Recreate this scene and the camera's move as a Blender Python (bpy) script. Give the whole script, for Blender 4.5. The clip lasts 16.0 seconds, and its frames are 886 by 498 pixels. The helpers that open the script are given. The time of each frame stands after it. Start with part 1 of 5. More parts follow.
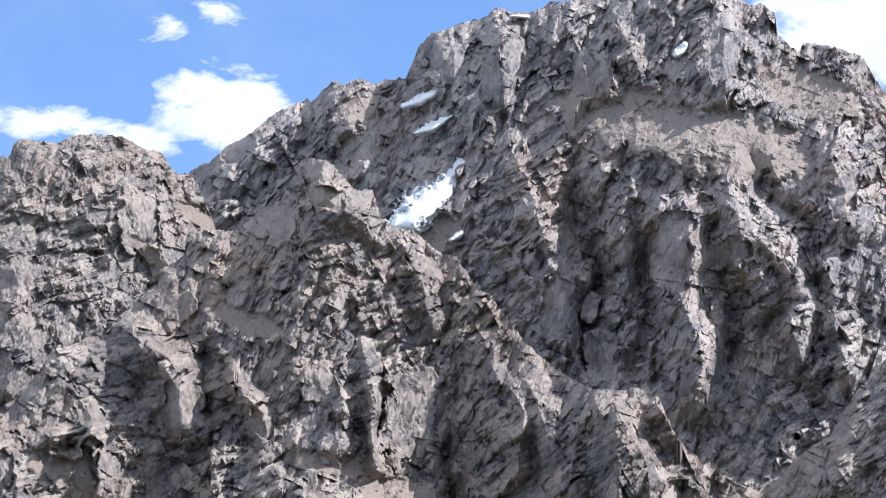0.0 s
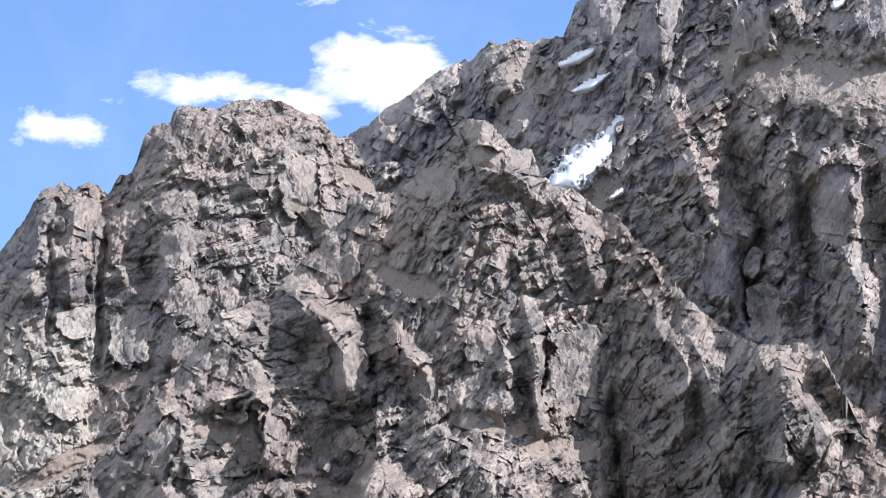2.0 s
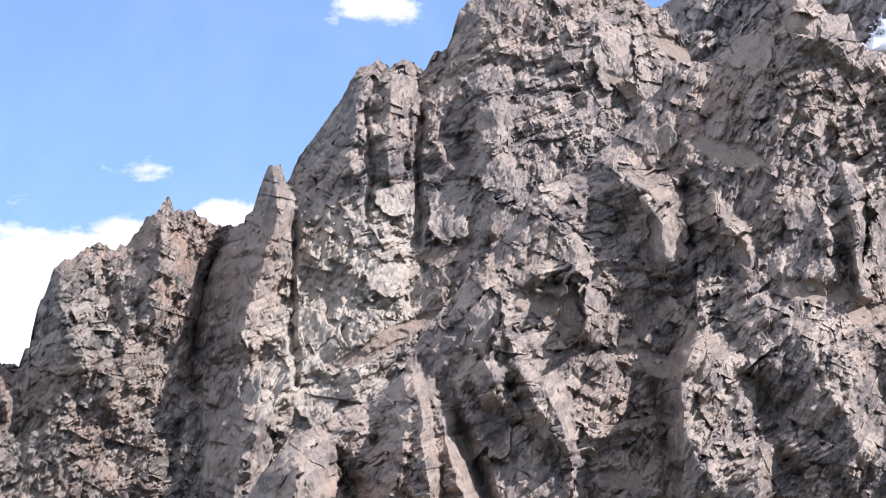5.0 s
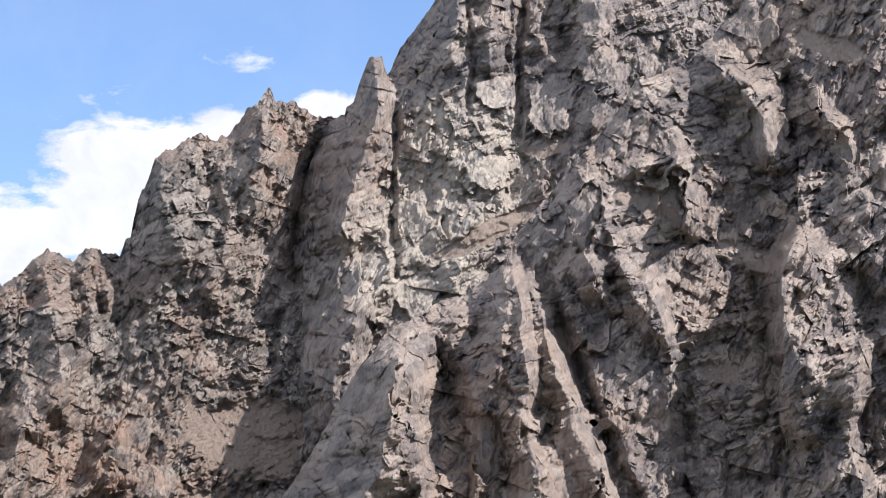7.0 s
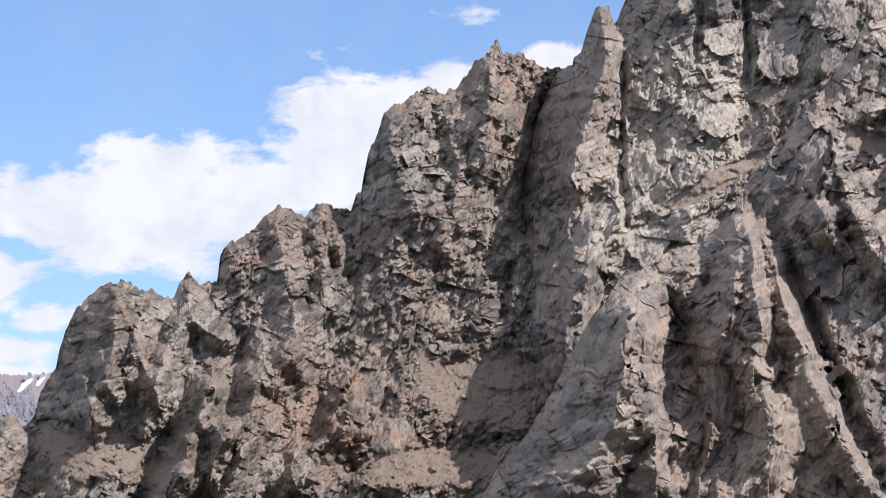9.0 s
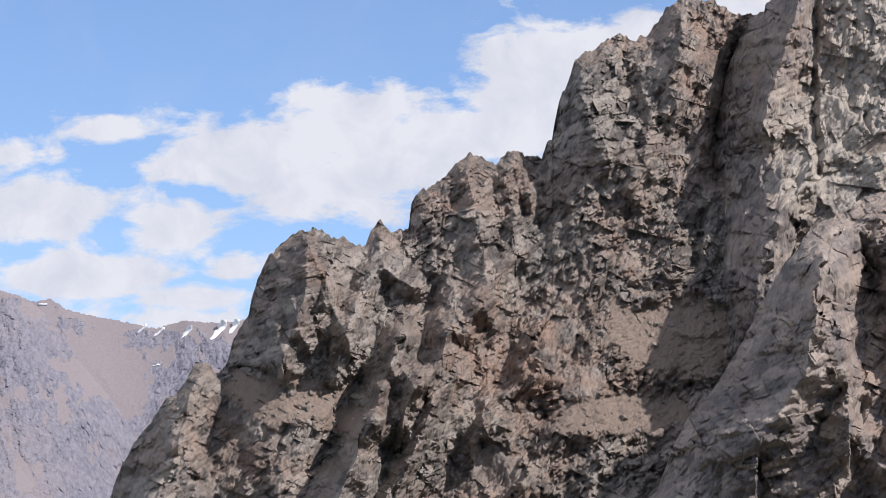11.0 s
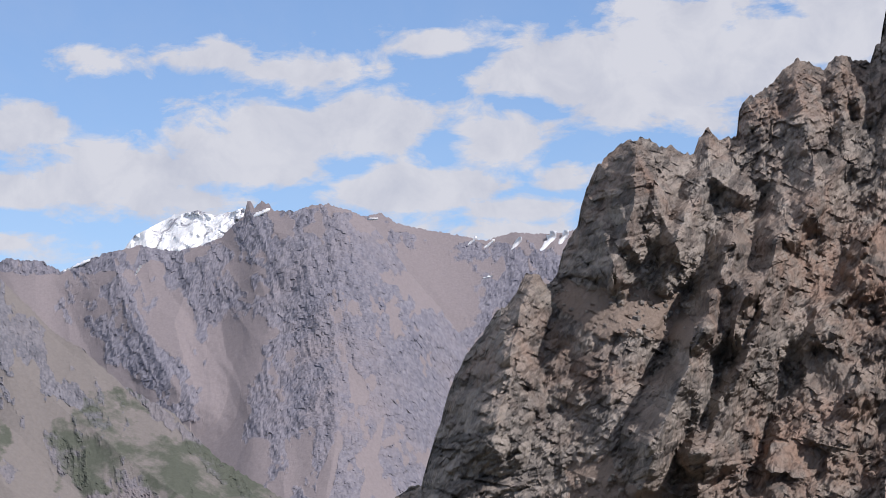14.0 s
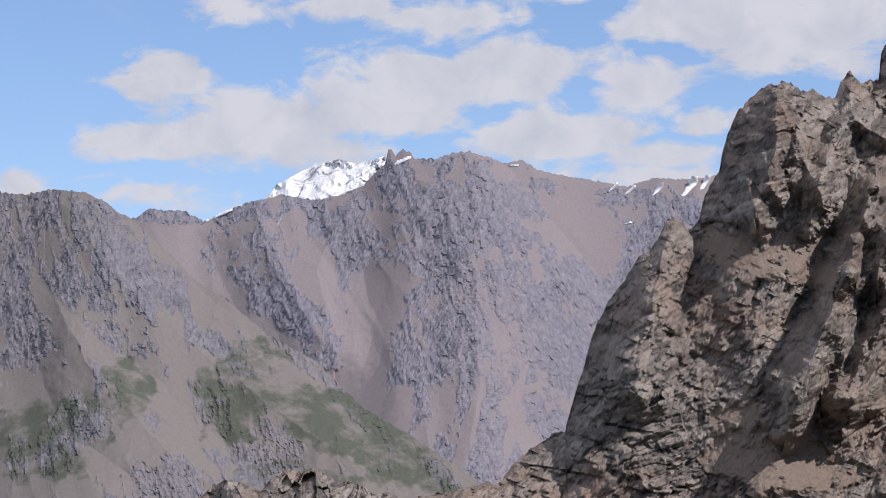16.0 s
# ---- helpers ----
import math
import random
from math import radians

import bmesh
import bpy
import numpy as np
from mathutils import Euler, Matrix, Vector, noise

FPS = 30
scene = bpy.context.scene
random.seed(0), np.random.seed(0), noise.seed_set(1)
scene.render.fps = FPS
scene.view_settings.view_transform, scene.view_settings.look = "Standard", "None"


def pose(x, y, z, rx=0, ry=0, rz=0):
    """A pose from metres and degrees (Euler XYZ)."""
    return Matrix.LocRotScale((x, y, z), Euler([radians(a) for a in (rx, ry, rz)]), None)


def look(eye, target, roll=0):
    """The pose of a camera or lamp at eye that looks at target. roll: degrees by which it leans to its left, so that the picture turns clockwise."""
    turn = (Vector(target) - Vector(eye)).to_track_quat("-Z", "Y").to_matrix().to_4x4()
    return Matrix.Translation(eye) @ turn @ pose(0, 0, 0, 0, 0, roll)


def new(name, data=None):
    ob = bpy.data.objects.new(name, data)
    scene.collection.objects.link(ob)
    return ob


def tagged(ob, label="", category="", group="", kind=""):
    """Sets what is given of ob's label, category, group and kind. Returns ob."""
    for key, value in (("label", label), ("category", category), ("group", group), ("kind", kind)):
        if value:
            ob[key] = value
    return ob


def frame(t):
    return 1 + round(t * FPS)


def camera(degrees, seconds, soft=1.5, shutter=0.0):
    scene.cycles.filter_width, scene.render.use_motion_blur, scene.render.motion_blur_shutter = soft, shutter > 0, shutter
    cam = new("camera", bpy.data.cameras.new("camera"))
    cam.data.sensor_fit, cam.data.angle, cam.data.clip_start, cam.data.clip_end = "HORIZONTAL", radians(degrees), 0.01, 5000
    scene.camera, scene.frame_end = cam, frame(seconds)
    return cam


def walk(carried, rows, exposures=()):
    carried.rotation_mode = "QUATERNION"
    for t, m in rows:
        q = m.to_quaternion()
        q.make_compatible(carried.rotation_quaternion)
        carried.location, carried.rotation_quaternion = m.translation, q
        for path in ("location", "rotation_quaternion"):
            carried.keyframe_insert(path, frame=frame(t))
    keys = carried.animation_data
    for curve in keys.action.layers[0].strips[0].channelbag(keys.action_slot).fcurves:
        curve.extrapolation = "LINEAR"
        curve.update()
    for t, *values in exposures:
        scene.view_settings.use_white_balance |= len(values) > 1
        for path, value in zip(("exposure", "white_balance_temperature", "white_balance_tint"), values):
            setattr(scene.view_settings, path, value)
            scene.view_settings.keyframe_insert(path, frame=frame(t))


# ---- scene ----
EYE = Vector((0.0, 0.0, 1.6))


# ---- camera: stands on a grassy shoulder and turns to the left ----
def aim(turn, tilt, roll):
    """A pose at the eye: degrees left of north, above the level, and of roll."""
    return Matrix.Translation(EYE) @ pose(0, 0, 0, 0, 0, turn) @ pose(0, 0, 0, 90 + tilt, 0, 0) @ pose(0, 0, 0, 0, 0, roll)


cam = camera(14.89, 16.0, soft=0.4)
walk(cam, [
    (0.0, aim(-0.000, 12.824, 0.593)),
    (0.5, aim(0.708, 12.638, 0.497)),
    (1.0, aim(1.354, 12.502, 0.365)),
    (1.5, aim(2.017, 12.408, 0.285)),
    (2.0, aim(2.780, 12.122, 0.096)),
    (2.5, aim(3.578, 11.651, -0.029)),
    (3.0, aim(4.440, 11.125, -0.212)),
    (3.5, aim(5.092, 10.689, -0.293)),
    (4.0, aim(6.166, 10.410, -0.235)),
    (4.5, aim(7.092, 10.201, -0.118)),
    (5.0, aim(8.250, 9.965, -0.174)),
    (5.2, aim(8.613, 9.861, -0.255)),
    (7.3, aim(10.211, 7.966, 0.473)),
    (7.5, aim(10.403, 7.896, 0.430)),
    (8.0, aim(11.024, 7.737, 0.409)),
    (8.5, aim(12.575, 7.550, 0.409)),
    (9.0, aim(13.883, 7.298, -0.035)),
    (9.2, aim(14.265, 7.188, -0.195)),
    (11.3, aim(17.612, 6.270, 0.322)),
    (11.5, aim(17.955, 6.176, 0.284)),
    (12.0, aim(18.923, 5.948, 0.155)),
    (12.5, aim(19.745, 5.647, 0.107)),
    (13.0, aim(20.777, 5.312, 0.055)),
    (13.5, aim(21.763, 5.140, -0.042)),
    (14.0, aim(22.708, 4.881, -0.198)),
    (14.5, aim(23.407, 4.598, -0.340)),
    (15.0, aim(23.823, 4.328, -0.604)),
    (15.5, aim(23.880, 3.984, -1.114)),
    (16.0, aim(25.112, 4.000, -0.526)),
], exposures=[(0, 0.92, 5620, 11), (3, 0.98, 5840, 14), (5, 0.98, 5980, 17), (7.5, 0.7, 6100, 14), (9, 0.6, 6100, 14), (11.5, 0.3, 6050, 15), (12.5, 0.2, 6000, 15), (14, 0.1, 6050, 16), (16, 0.06, 6050, 17)])

# ---- sun and sky ----
SUN_BEARING, SUN_HEIGHT = 95.0, 46.0
sun_way = Vector((math.sin(radians(SUN_BEARING)) * math.cos(radians(SUN_HEIGHT)),
                  math.cos(radians(SUN_BEARING)) * math.cos(radians(SUN_HEIGHT)), math.sin(radians(SUN_HEIGHT))))
sun = new("sun", bpy.data.lights.new("sun", "SUN"))
sun.data.energy, sun.data.angle, sun.data.color = 3.95, radians(0.5), (1.0, 0.935, 0.84)
sun.matrix_world = look(sun_way * 100, (0, 0, 0))

world = bpy.data.worlds.new("mountain_sky")
scene.world = world
world.use_nodes = True


class Nodes:
    """Short calls for building a node tree."""

    def __init__(self, tree):
        self.tree = tree
        tree.nodes.clear()

    def add(self, kind, **values):
        node = self.tree.nodes.new(kind)
        for key, value in values.items():
            setattr(node, key, value)
        return node

    def set(self, socket, value):
        if isinstance(value, bpy.types.NodeSocket):
            self.tree.links.new(value, socket)
        else:
            socket.default_value = value

    def math(self, op, a, b=0.0, c=0.0, clamp=False):
        node = self.add("ShaderNodeMath", operation=op, use_clamp=clamp)
        for socket, value in zip(node.inputs, (a, b, c)):
            self.set(socket, value)
        return node.outputs[0]

    def noise(self, vector, scale, detail=4.0, rough=0.55, distort=0.0):
        node = self.add("ShaderNodeTexNoise")
        self.set(node.inputs["Vector"], vector)
        for key, value in (("Scale", scale), ("Detail", detail), ("Roughness", rough), ("Distortion", distort)):
            node.inputs[key].default_value = value
        return node.outputs["Fac"]

    def ramp(self, value, low, high, to_low=0.0, to_high=1.0):
        node = self.add("ShaderNodeMapRange")
        for socket, v in zip(node.inputs, (value, low, high, to_low, to_high)):
            self.set(socket, v)
        return node.outputs[0]

    def mix(self, fac, a, b):
        node = self.add("ShaderNodeMix", data_type="RGBA")
        self.set(node.inputs[0], fac)
        for socket, v in ((node.inputs[6], a), (node.inputs[7], b)):
            self.set(socket, v if isinstance(v, bpy.types.NodeSocket) else (*v, 1.0))
        return node.outputs[2]


# Clouds: bearing, elevation (degrees), half width, half height, density
CLOUDS = [
    (-3.81, 15.01, 1.25, 0.74, 0.90), (-4.46, 15.37, 0.60, 0.38, 0.90), (-3.33, 15.45, 0.66, 0.33, 0.90), (-5.07, 14.49, 0.72, 0.30, 0.60),
    (-7.13, 14.77, 1.31, 0.29, 0.65), (-4.79, 16.47, 0.43, 0.20, 0.30), (-4.30, 16.70, 0.41, 0.14, 0.20), (7.04, 16.41, 1.67, 0.90, 1.00),
    (6.36, 16.80, 0.72, 0.48, 0.80), (-9.43, 14.02, 0.84, 0.29, 0.60), (-13.09, 11.30, 0.55, 0.13, 0.26), (-11.97, 10.46, 0.72, 0.31, 0.90),
    (-18.06, 7.86, 1.79, 1.01, 1.00), (-15.66, 8.93, 1.31, 1.31, 1.00), (-14.50, 9.46, 1.55, 0.78, 1.00),
] + [
    (-13.73, 10.17, 0.66, 0.43, 1.00), (-11.98, 10.50, 0.57, 0.24, 0.90), (-16.24, 9.69, 0.31, 0.38, 1.00), (-19.03, 8.90, 0.84, 0.38, 1.00),
    (-16.62, 8.35, 1.07, 0.54, 1.00), (-19.01, 7.28, 1.79, 0.42, 0.80), (-18.63, 8.42, 1.67, 0.84, 1.00), (-21.23, 7.94, 1.07, 0.60, 1.00),
    (-19.98, 7.90, 1.79, 0.78, 1.00), (-17.67, 8.14, 1.79, 0.96, 1.00), (-15.65, 8.98, 1.31, 1.55, 1.00), (-20.65, 6.08, 0.66, 0.33, 0.80),
    (-21.51, 5.55, 1.31, 0.33, 0.70), (-21.71, 6.70, 1.13, 0.66, 0.90), (-22.68, 8.41, 1.13, 0.30, 0.60), (-29.92, 6.89, 1.01, 0.45, 0.90),
] + [
    (-25.70, 6.64, 1.79, 0.96, 1.00), (-28.20, 6.08, 2.39, 0.72, 1.00), (-30.21, 5.85, 1.31, 0.38, 1.00), (-27.15, 5.72, 1.79, 0.48, 0.80),
    (-23.97, 7.05, 1.43, 0.72, 1.00), (-23.02, 5.94, 1.79, 0.60, 0.80), (-24.92, 7.82, 1.25, 0.54, 0.80), (-26.65, 8.12, 1.07, 0.33, 0.55),
    (-28.57, 8.03, 1.07, 0.33, 0.50), (-29.92, 4.94, 1.55, 0.24, 0.40), (-32.29, 5.09, 0.60, 0.26, 0.40), (-22.55, 5.22, 2.27, 0.36, 0.50),
]


def build_world():
    n = Nodes(world.node_tree)
    sky = n.add("ShaderNodeTexSky", sky_type="NISHITA", sun_disc=False, sun_elevation=radians(SUN_HEIGHT),
                sun_rotation=radians(SUN_BEARING), altitude=3200, air_density=1.0, dust_density=0.4, ozone_density=2.0)
    out = n.add("ShaderNodeOutputWorld")
    back = n.add("ShaderNodeBackground")
    way = n.add("ShaderNodeTexCoord").outputs["Generated"]
    part = n.add("ShaderNodeSeparateXYZ")
    n.set(part.inputs[0], way)
    bearing = n.math("MULTIPLY", n.math("ARCTAN2", part.outputs[0], part.outputs[1]), 180 / math.pi)
    height = n.math("MULTIPLY", n.math("ARCSINE", part.outputs[2]), 180 / math.pi)
    flat = n.add("ShaderNodeCombineXYZ")
    n.set(flat.inputs[0], bearing)
    n.set(flat.inputs[1], height)
    long = n.add("ShaderNodeVectorMath", operation="MULTIPLY")
    n.set(long.inputs[0], flat.outputs[0])
    long.inputs[1].default_value = (0.75, 1.5, 1)
    puff = n.noise(long.outputs[0], 1.1, 10, 0.62, 0.3)
    wisp = n.noise(flat.outputs[0], 0.35, 6, 0.6, 0.4)
    dense = None
    for b, e, w, h, d in CLOUDS:
        at = n.add("ShaderNodeVectorMath", operation="MULTIPLY_ADD")
        n.set(at.inputs[0], flat.outputs[0])
        at.inputs[1].default_value = (1 / w, 1 / h, 0)
        at.inputs[2].default_value = (-b / w, -e / h, 0)
        far = n.add("ShaderNodeVectorMath", operation="LENGTH")
        n.set(far.inputs[0], at.outputs[0])
        one = n.math("MULTIPLY_ADD", far.outputs["Value"], -d, d)
        dense = one if dense is None else n.math("SMOOTH_MAX", dense, one, 0.12)
    body = n.math("ADD", n.math("MULTIPLY", dense, 1.6), n.math("MULTIPLY_ADD", puff, 3.6, -1.75))
    # above the view loose clouds go on, made denser to fill the shadows
    loose = n.math("MULTIPLY", n.ramp(n.noise(way, 2.2, 8, 0.6, 0.3), 0.36, 0.54), n.ramp(height, 17.5, 24.0))
    cover = n.math("MAXIMUM", n.ramp(body, 0.0, 0.55), loose, clamp=True)
    veil = n.math("MULTIPLY", n.ramp(wisp, 0.45, 0.75), 0.1)
    cover = n.math("MAXIMUM", cover, veil)
    lump = n.noise(flat.outputs[0], 0.9, 8, 0.6, 0.4)
    white = n.mix(n.ramp(n.math("ADD", n.math("MULTIPLY", lump, 0.75), n.math("MULTIPLY", wisp, 0.25)), 0.32, 0.56), (4.4, 4.5, 4.75), (5.6, 5.57, 5.5))
    n.set(back.inputs[0], n.mix(n.math("MULTIPLY", cover, 0.96), sky.outputs[0], white))
    back.inputs["Strength"].default_value = 0.115
    n.tree.links.new(back.outputs[0], out.inputs[0])


build_world()


# ---- numpy noise ----
def rand2(ix, iy, seed):
    h = (ix.astype(np.int64) * 374761393 + iy.astype(np.int64) * 668265263 + seed * 974711) & 0xFFFFFFFF
    h = ((h ^ (h >> 13)) * 1274126177) & 0xFFFFFFFF
    h = ((h ^ (h >> 15)) * 2246822519) & 0xFFFFFFFF
    return ((h ^ (h >> 16)) & 0xFFFFFF) / float(0x1000000)


def value_noise(x, y, seed):
    """Smooth noise between -1 and 1."""
    ix, iy = np.floor(x), np.floor(y)
    fx, fy = x - ix, y - iy
    fx, fy = fx * fx * (3 - 2 * fx), fy * fy * (3 - 2 * fy)
    a, b = rand2(ix, iy, seed), rand2(ix + 1, iy, seed)
    c, d = rand2(ix, iy + 1, seed), rand2(ix + 1, iy + 1, seed)
    return 2 * ((a + (b - a) * fx) * (1 - fy) + (c + (d - c) * fx) * fy) - 1


def crease_noise(x, y, seed):
    """Gradient noise, about -1 to 1; its zero lines make clean ridges."""
    ix, iy = np.floor(x), np.floor(y)
    fx, fy = x - ix, y - iy
    total = 0.0
    for du in (0, 1):
        for dv in (0, 1):
            a = rand2(ix + du, iy + dv, seed) * 2 * math.pi
            wx = fx if du else 1 - fx
            wy = fy if dv else 1 - fy
            w = wx ** 3 * (wx * (wx * 6 - 15) + 10) * wy ** 3 * (wy * (wy * 6 - 15) + 10)
            total = total + w * (np.cos(a) * (fx - du) + np.sin(a) * (fy - dv))
    return 1.5 * total


def fractal(x, y, seed, octaves=4):
    total, gain = 0.0, 0.5
    for k in range(octaves):
        total = total + gain * value_noise(x * 2 ** k + 17.3 * k, y * 2 ** k - 9.1 * k, seed + k)
        gain *= 0.5
    return total


# the joint sets of the rock: how a broken face leans to the right and upwards
JOINTS = np.array([(0.8, 0.3), (-0.9, 0.0), (0.15, 0.9), (0.45, -0.15), (-0.5, 0.4)])
PILLARS = np.array([(0.9, 0.2), (-1.0, 0.1), (0.3, 0.1), (0.7, 0.6), (-0.6, 0.5), (0.9, -0.1), (-0.2, -0.2)])
LEDGES = np.array([(0.3, 0.9), (0.2, -0.5), (0.8, 0.3), (-0.7, 0.3), (0.4, 0.2), (-0.2, 0.9), (-0.9, -0.1)])
SHARDS = np.array([(0.5, 0.5), (-0.6, 0.3), (0.2, 0.9), (0.9, 0.1), (-0.8, -0.1), (0.0, -0.3), (0.3, 0.2), (-0.2, 0.6)])


def facets(x, z, wide, high, lean, seed, tilt=0.8, step=0.35, sets=JOINTS):
    """Broken rock: cells of that size (metres), each a plane along one of the joint sets, with its own step. lean: degrees by
    which the cells lean right. Returns the relief in metres, how near the joint is (0 at the joint), and a random tone per cell."""
    c, s = math.cos(radians(lean)), math.sin(radians(lean))
    u, v = (c * x - s * z) / wide, (s * x + c * z) / high
    iu, iv = np.floor(u), np.floor(v)
    best = np.full(u.shape, 9.0)
    second = np.full(u.shape, 9.0)
    cu, cv, bu, bv = iu, iv, u, v
    for du in (-1, 0, 1):
        for dv in (-1, 0, 1):
            ju, jv = iu + du, iv + dv
            pu = u - (ju + 0.1 + 0.8 * rand2(ju, jv, seed))
            pv = v - (jv + 0.1 + 0.8 * rand2(ju, jv, seed + 1))
            d = pu * pu + pv * pv
            near = d < best
            second = np.where(near, best, np.minimum(second, d))
            best = np.where(near, d, best)
            cu, cv = np.where(near, ju, cu), np.where(near, jv, cv)
            bu, bv = np.where(near, pu, bu), np.where(near, pv, bv)
    k = (rand2(cu, cv, seed + 2) * len(sets)).astype(int)
    gx = sets[k, 0] + 0.5 * (rand2(cu, cv, seed + 3) - 0.5)
    gz = sets[k, 1] + 0.5 * (rand2(cu, cv, seed + 4) - 0.5)
    dx, dz = c * bu * wide + s * bv * high, -s * bu * wide + c * bv * high
    tone = rand2(cu, cv, seed + 5)
    relief = (tone - 0.5) * 2 * step * min(wide, high) + tilt * (gx * dx + gz * dz)
    return relief, np.sqrt(second) - np.sqrt(best), rand2(cu, cv, seed + 6)


def blocks(x, z, wide, high, lean, seed, tilt=0.5, step=0.2, side=2.2, sets=JOINTS):
    """Rock broken into blocks: in each cell a tilted flat face with steep sides and cut corners; the foremost block shows.
    Returns the relief, and two random numbers per block."""
    c, s = math.cos(radians(lean)), math.sin(radians(lean))
    u, v = (c * x - s * z) / wide, (s * x + c * z) / high
    iu, iv = np.floor(u), np.floor(v)
    size = min(wide, high)
    relief = np.full(u.shape, 1e9)
    tone, mark = np.zeros(u.shape), np.zeros(u.shape)
    for du in (-1, 0, 1):
        for dv in (-1, 0, 1):
            ju, jv = iu + du, iv + dv
            r = rand2(ju, jv, seed)
            r2, r3, r4, r5 = (r * 31.7) % 1, (r * 977.3) % 1, (r * 7919.1) % 1, (r * 65537.7) % 1
            pu = u - (ju + 0.12 + 0.76 * r2)
            pv = v - (jv + 0.12 + 0.76 * r3)
            k = (r * len(sets)).astype(int)
            turn = 0.9 * (r4 - 0.5)
            a, b = pu + turn * pv, pv - 0.6 * turn * pu
            out = np.maximum(np.maximum(np.abs(a), np.abs(b)), np.maximum((0.55 + 0.35 * r5) * np.abs(a + b), (0.9 - 0.35 * r5) * np.abs(a - b)))
            dx, dz = c * pu * wide + s * pv * high, -s * pu * wide + c * pv * high
            h = ((r4 - 0.5) * 2 * step * size + tilt * ((sets[k, 0] + 0.4 * (r3 - 0.5)) * dx + (sets[k, 1] + 0.4 * (r2 - 0.5)) * dz)
                 + side * size * np.maximum(0, out - 0.34 - 0.16 * r2))
            near = h < relief
            relief = np.where(near, h, relief)
            tone, mark = np.where(near, r3, tone), np.where(near, r5, mark)
    return relief + 0.15 * size, tone, mark


def ease(x, low, high):
    t = np.clip((x - low) / (high - low), 0, 1)
    return t * t * (3 - 2 * t)


def line_at(points, b):
    p = np.array(sorted(points))
    return np.interp(b, p[:, 0], p[:, 1])


def survey(b, e, d):
    """Places from bearing and elevation (degrees) and distance (metres) from the eye."""
    b, e = np.radians(b), np.radians(e)
    return np.stack([d * np.sin(b) * np.cos(e), d * np.cos(b) * np.cos(e), d * np.sin(e) + EYE.z], -1)


def to_path(b, e, path):
    """Distance in degrees from the nearest point of a broken line, the side (right of it is positive), and how far along (0 to 1)."""
    p = np.array(path)
    best, side, along = np.full(b.shape, 1e9), np.zeros(b.shape), np.zeros(b.shape)
    for k in range(len(p) - 1):
        q, w = p[k], p[k + 1] - p[k]
        t = np.clip(((b - q[0]) * w[0] + (e - q[1]) * w[1]) / (w @ w), 0, 1)
        d = np.hypot(b - q[0] - t * w[0], e - q[1] - t * w[1])
        near = d < best
        best = np.where(near, d, best)
        side = np.where(near, b - q[0] - t * w[0], side)
        along = np.where(near, (k + t) / (len(p) - 1), along)
    return best, side, along


def grid_mesh(name, places, material, masks=None, keep=None):
    """One mesh from a grid of places (rows, columns, 3), or from those of its cells that are kept."""
    rows, cols = places.shape[:2]
    i = np.arange(rows * cols).reshape(rows, cols)
    quads = np.stack([i[:-1, :-1], i[:-1, 1:], i[1:, 1:], i[1:, :-1]], -1)
    quads = quads.reshape(-1, 4) if keep is None else quads[keep]
    used, quads = np.unique(quads, return_inverse=True)
    quads = quads.reshape(-1, 4)
    mesh = bpy.data.meshes.new(name)
    mesh.vertices.add(len(used))
    mesh.vertices.foreach_set("co", places.reshape(-1, 3)[used].reshape(-1).astype(np.float32))
    mesh.loops.add(quads.size)
    mesh.loops.foreach_set("vertex_index", quads.reshape(-1).astype(np.int32))
    mesh.polygons.add(len(quads))
    mesh.polygons.foreach_set("loop_start", np.arange(0, quads.size, 4, dtype=np.int32))
    for key, values in (masks or {}).items():
        layer = mesh.attributes.new(key, "FLOAT", "POINT")
        layer.data.foreach_set("value", values.reshape(-1)[used].astype(np.float32))
    mesh.update()
    mesh.validate()
    mesh.shade_flat()
    mesh.materials.append(material)
    return mesh


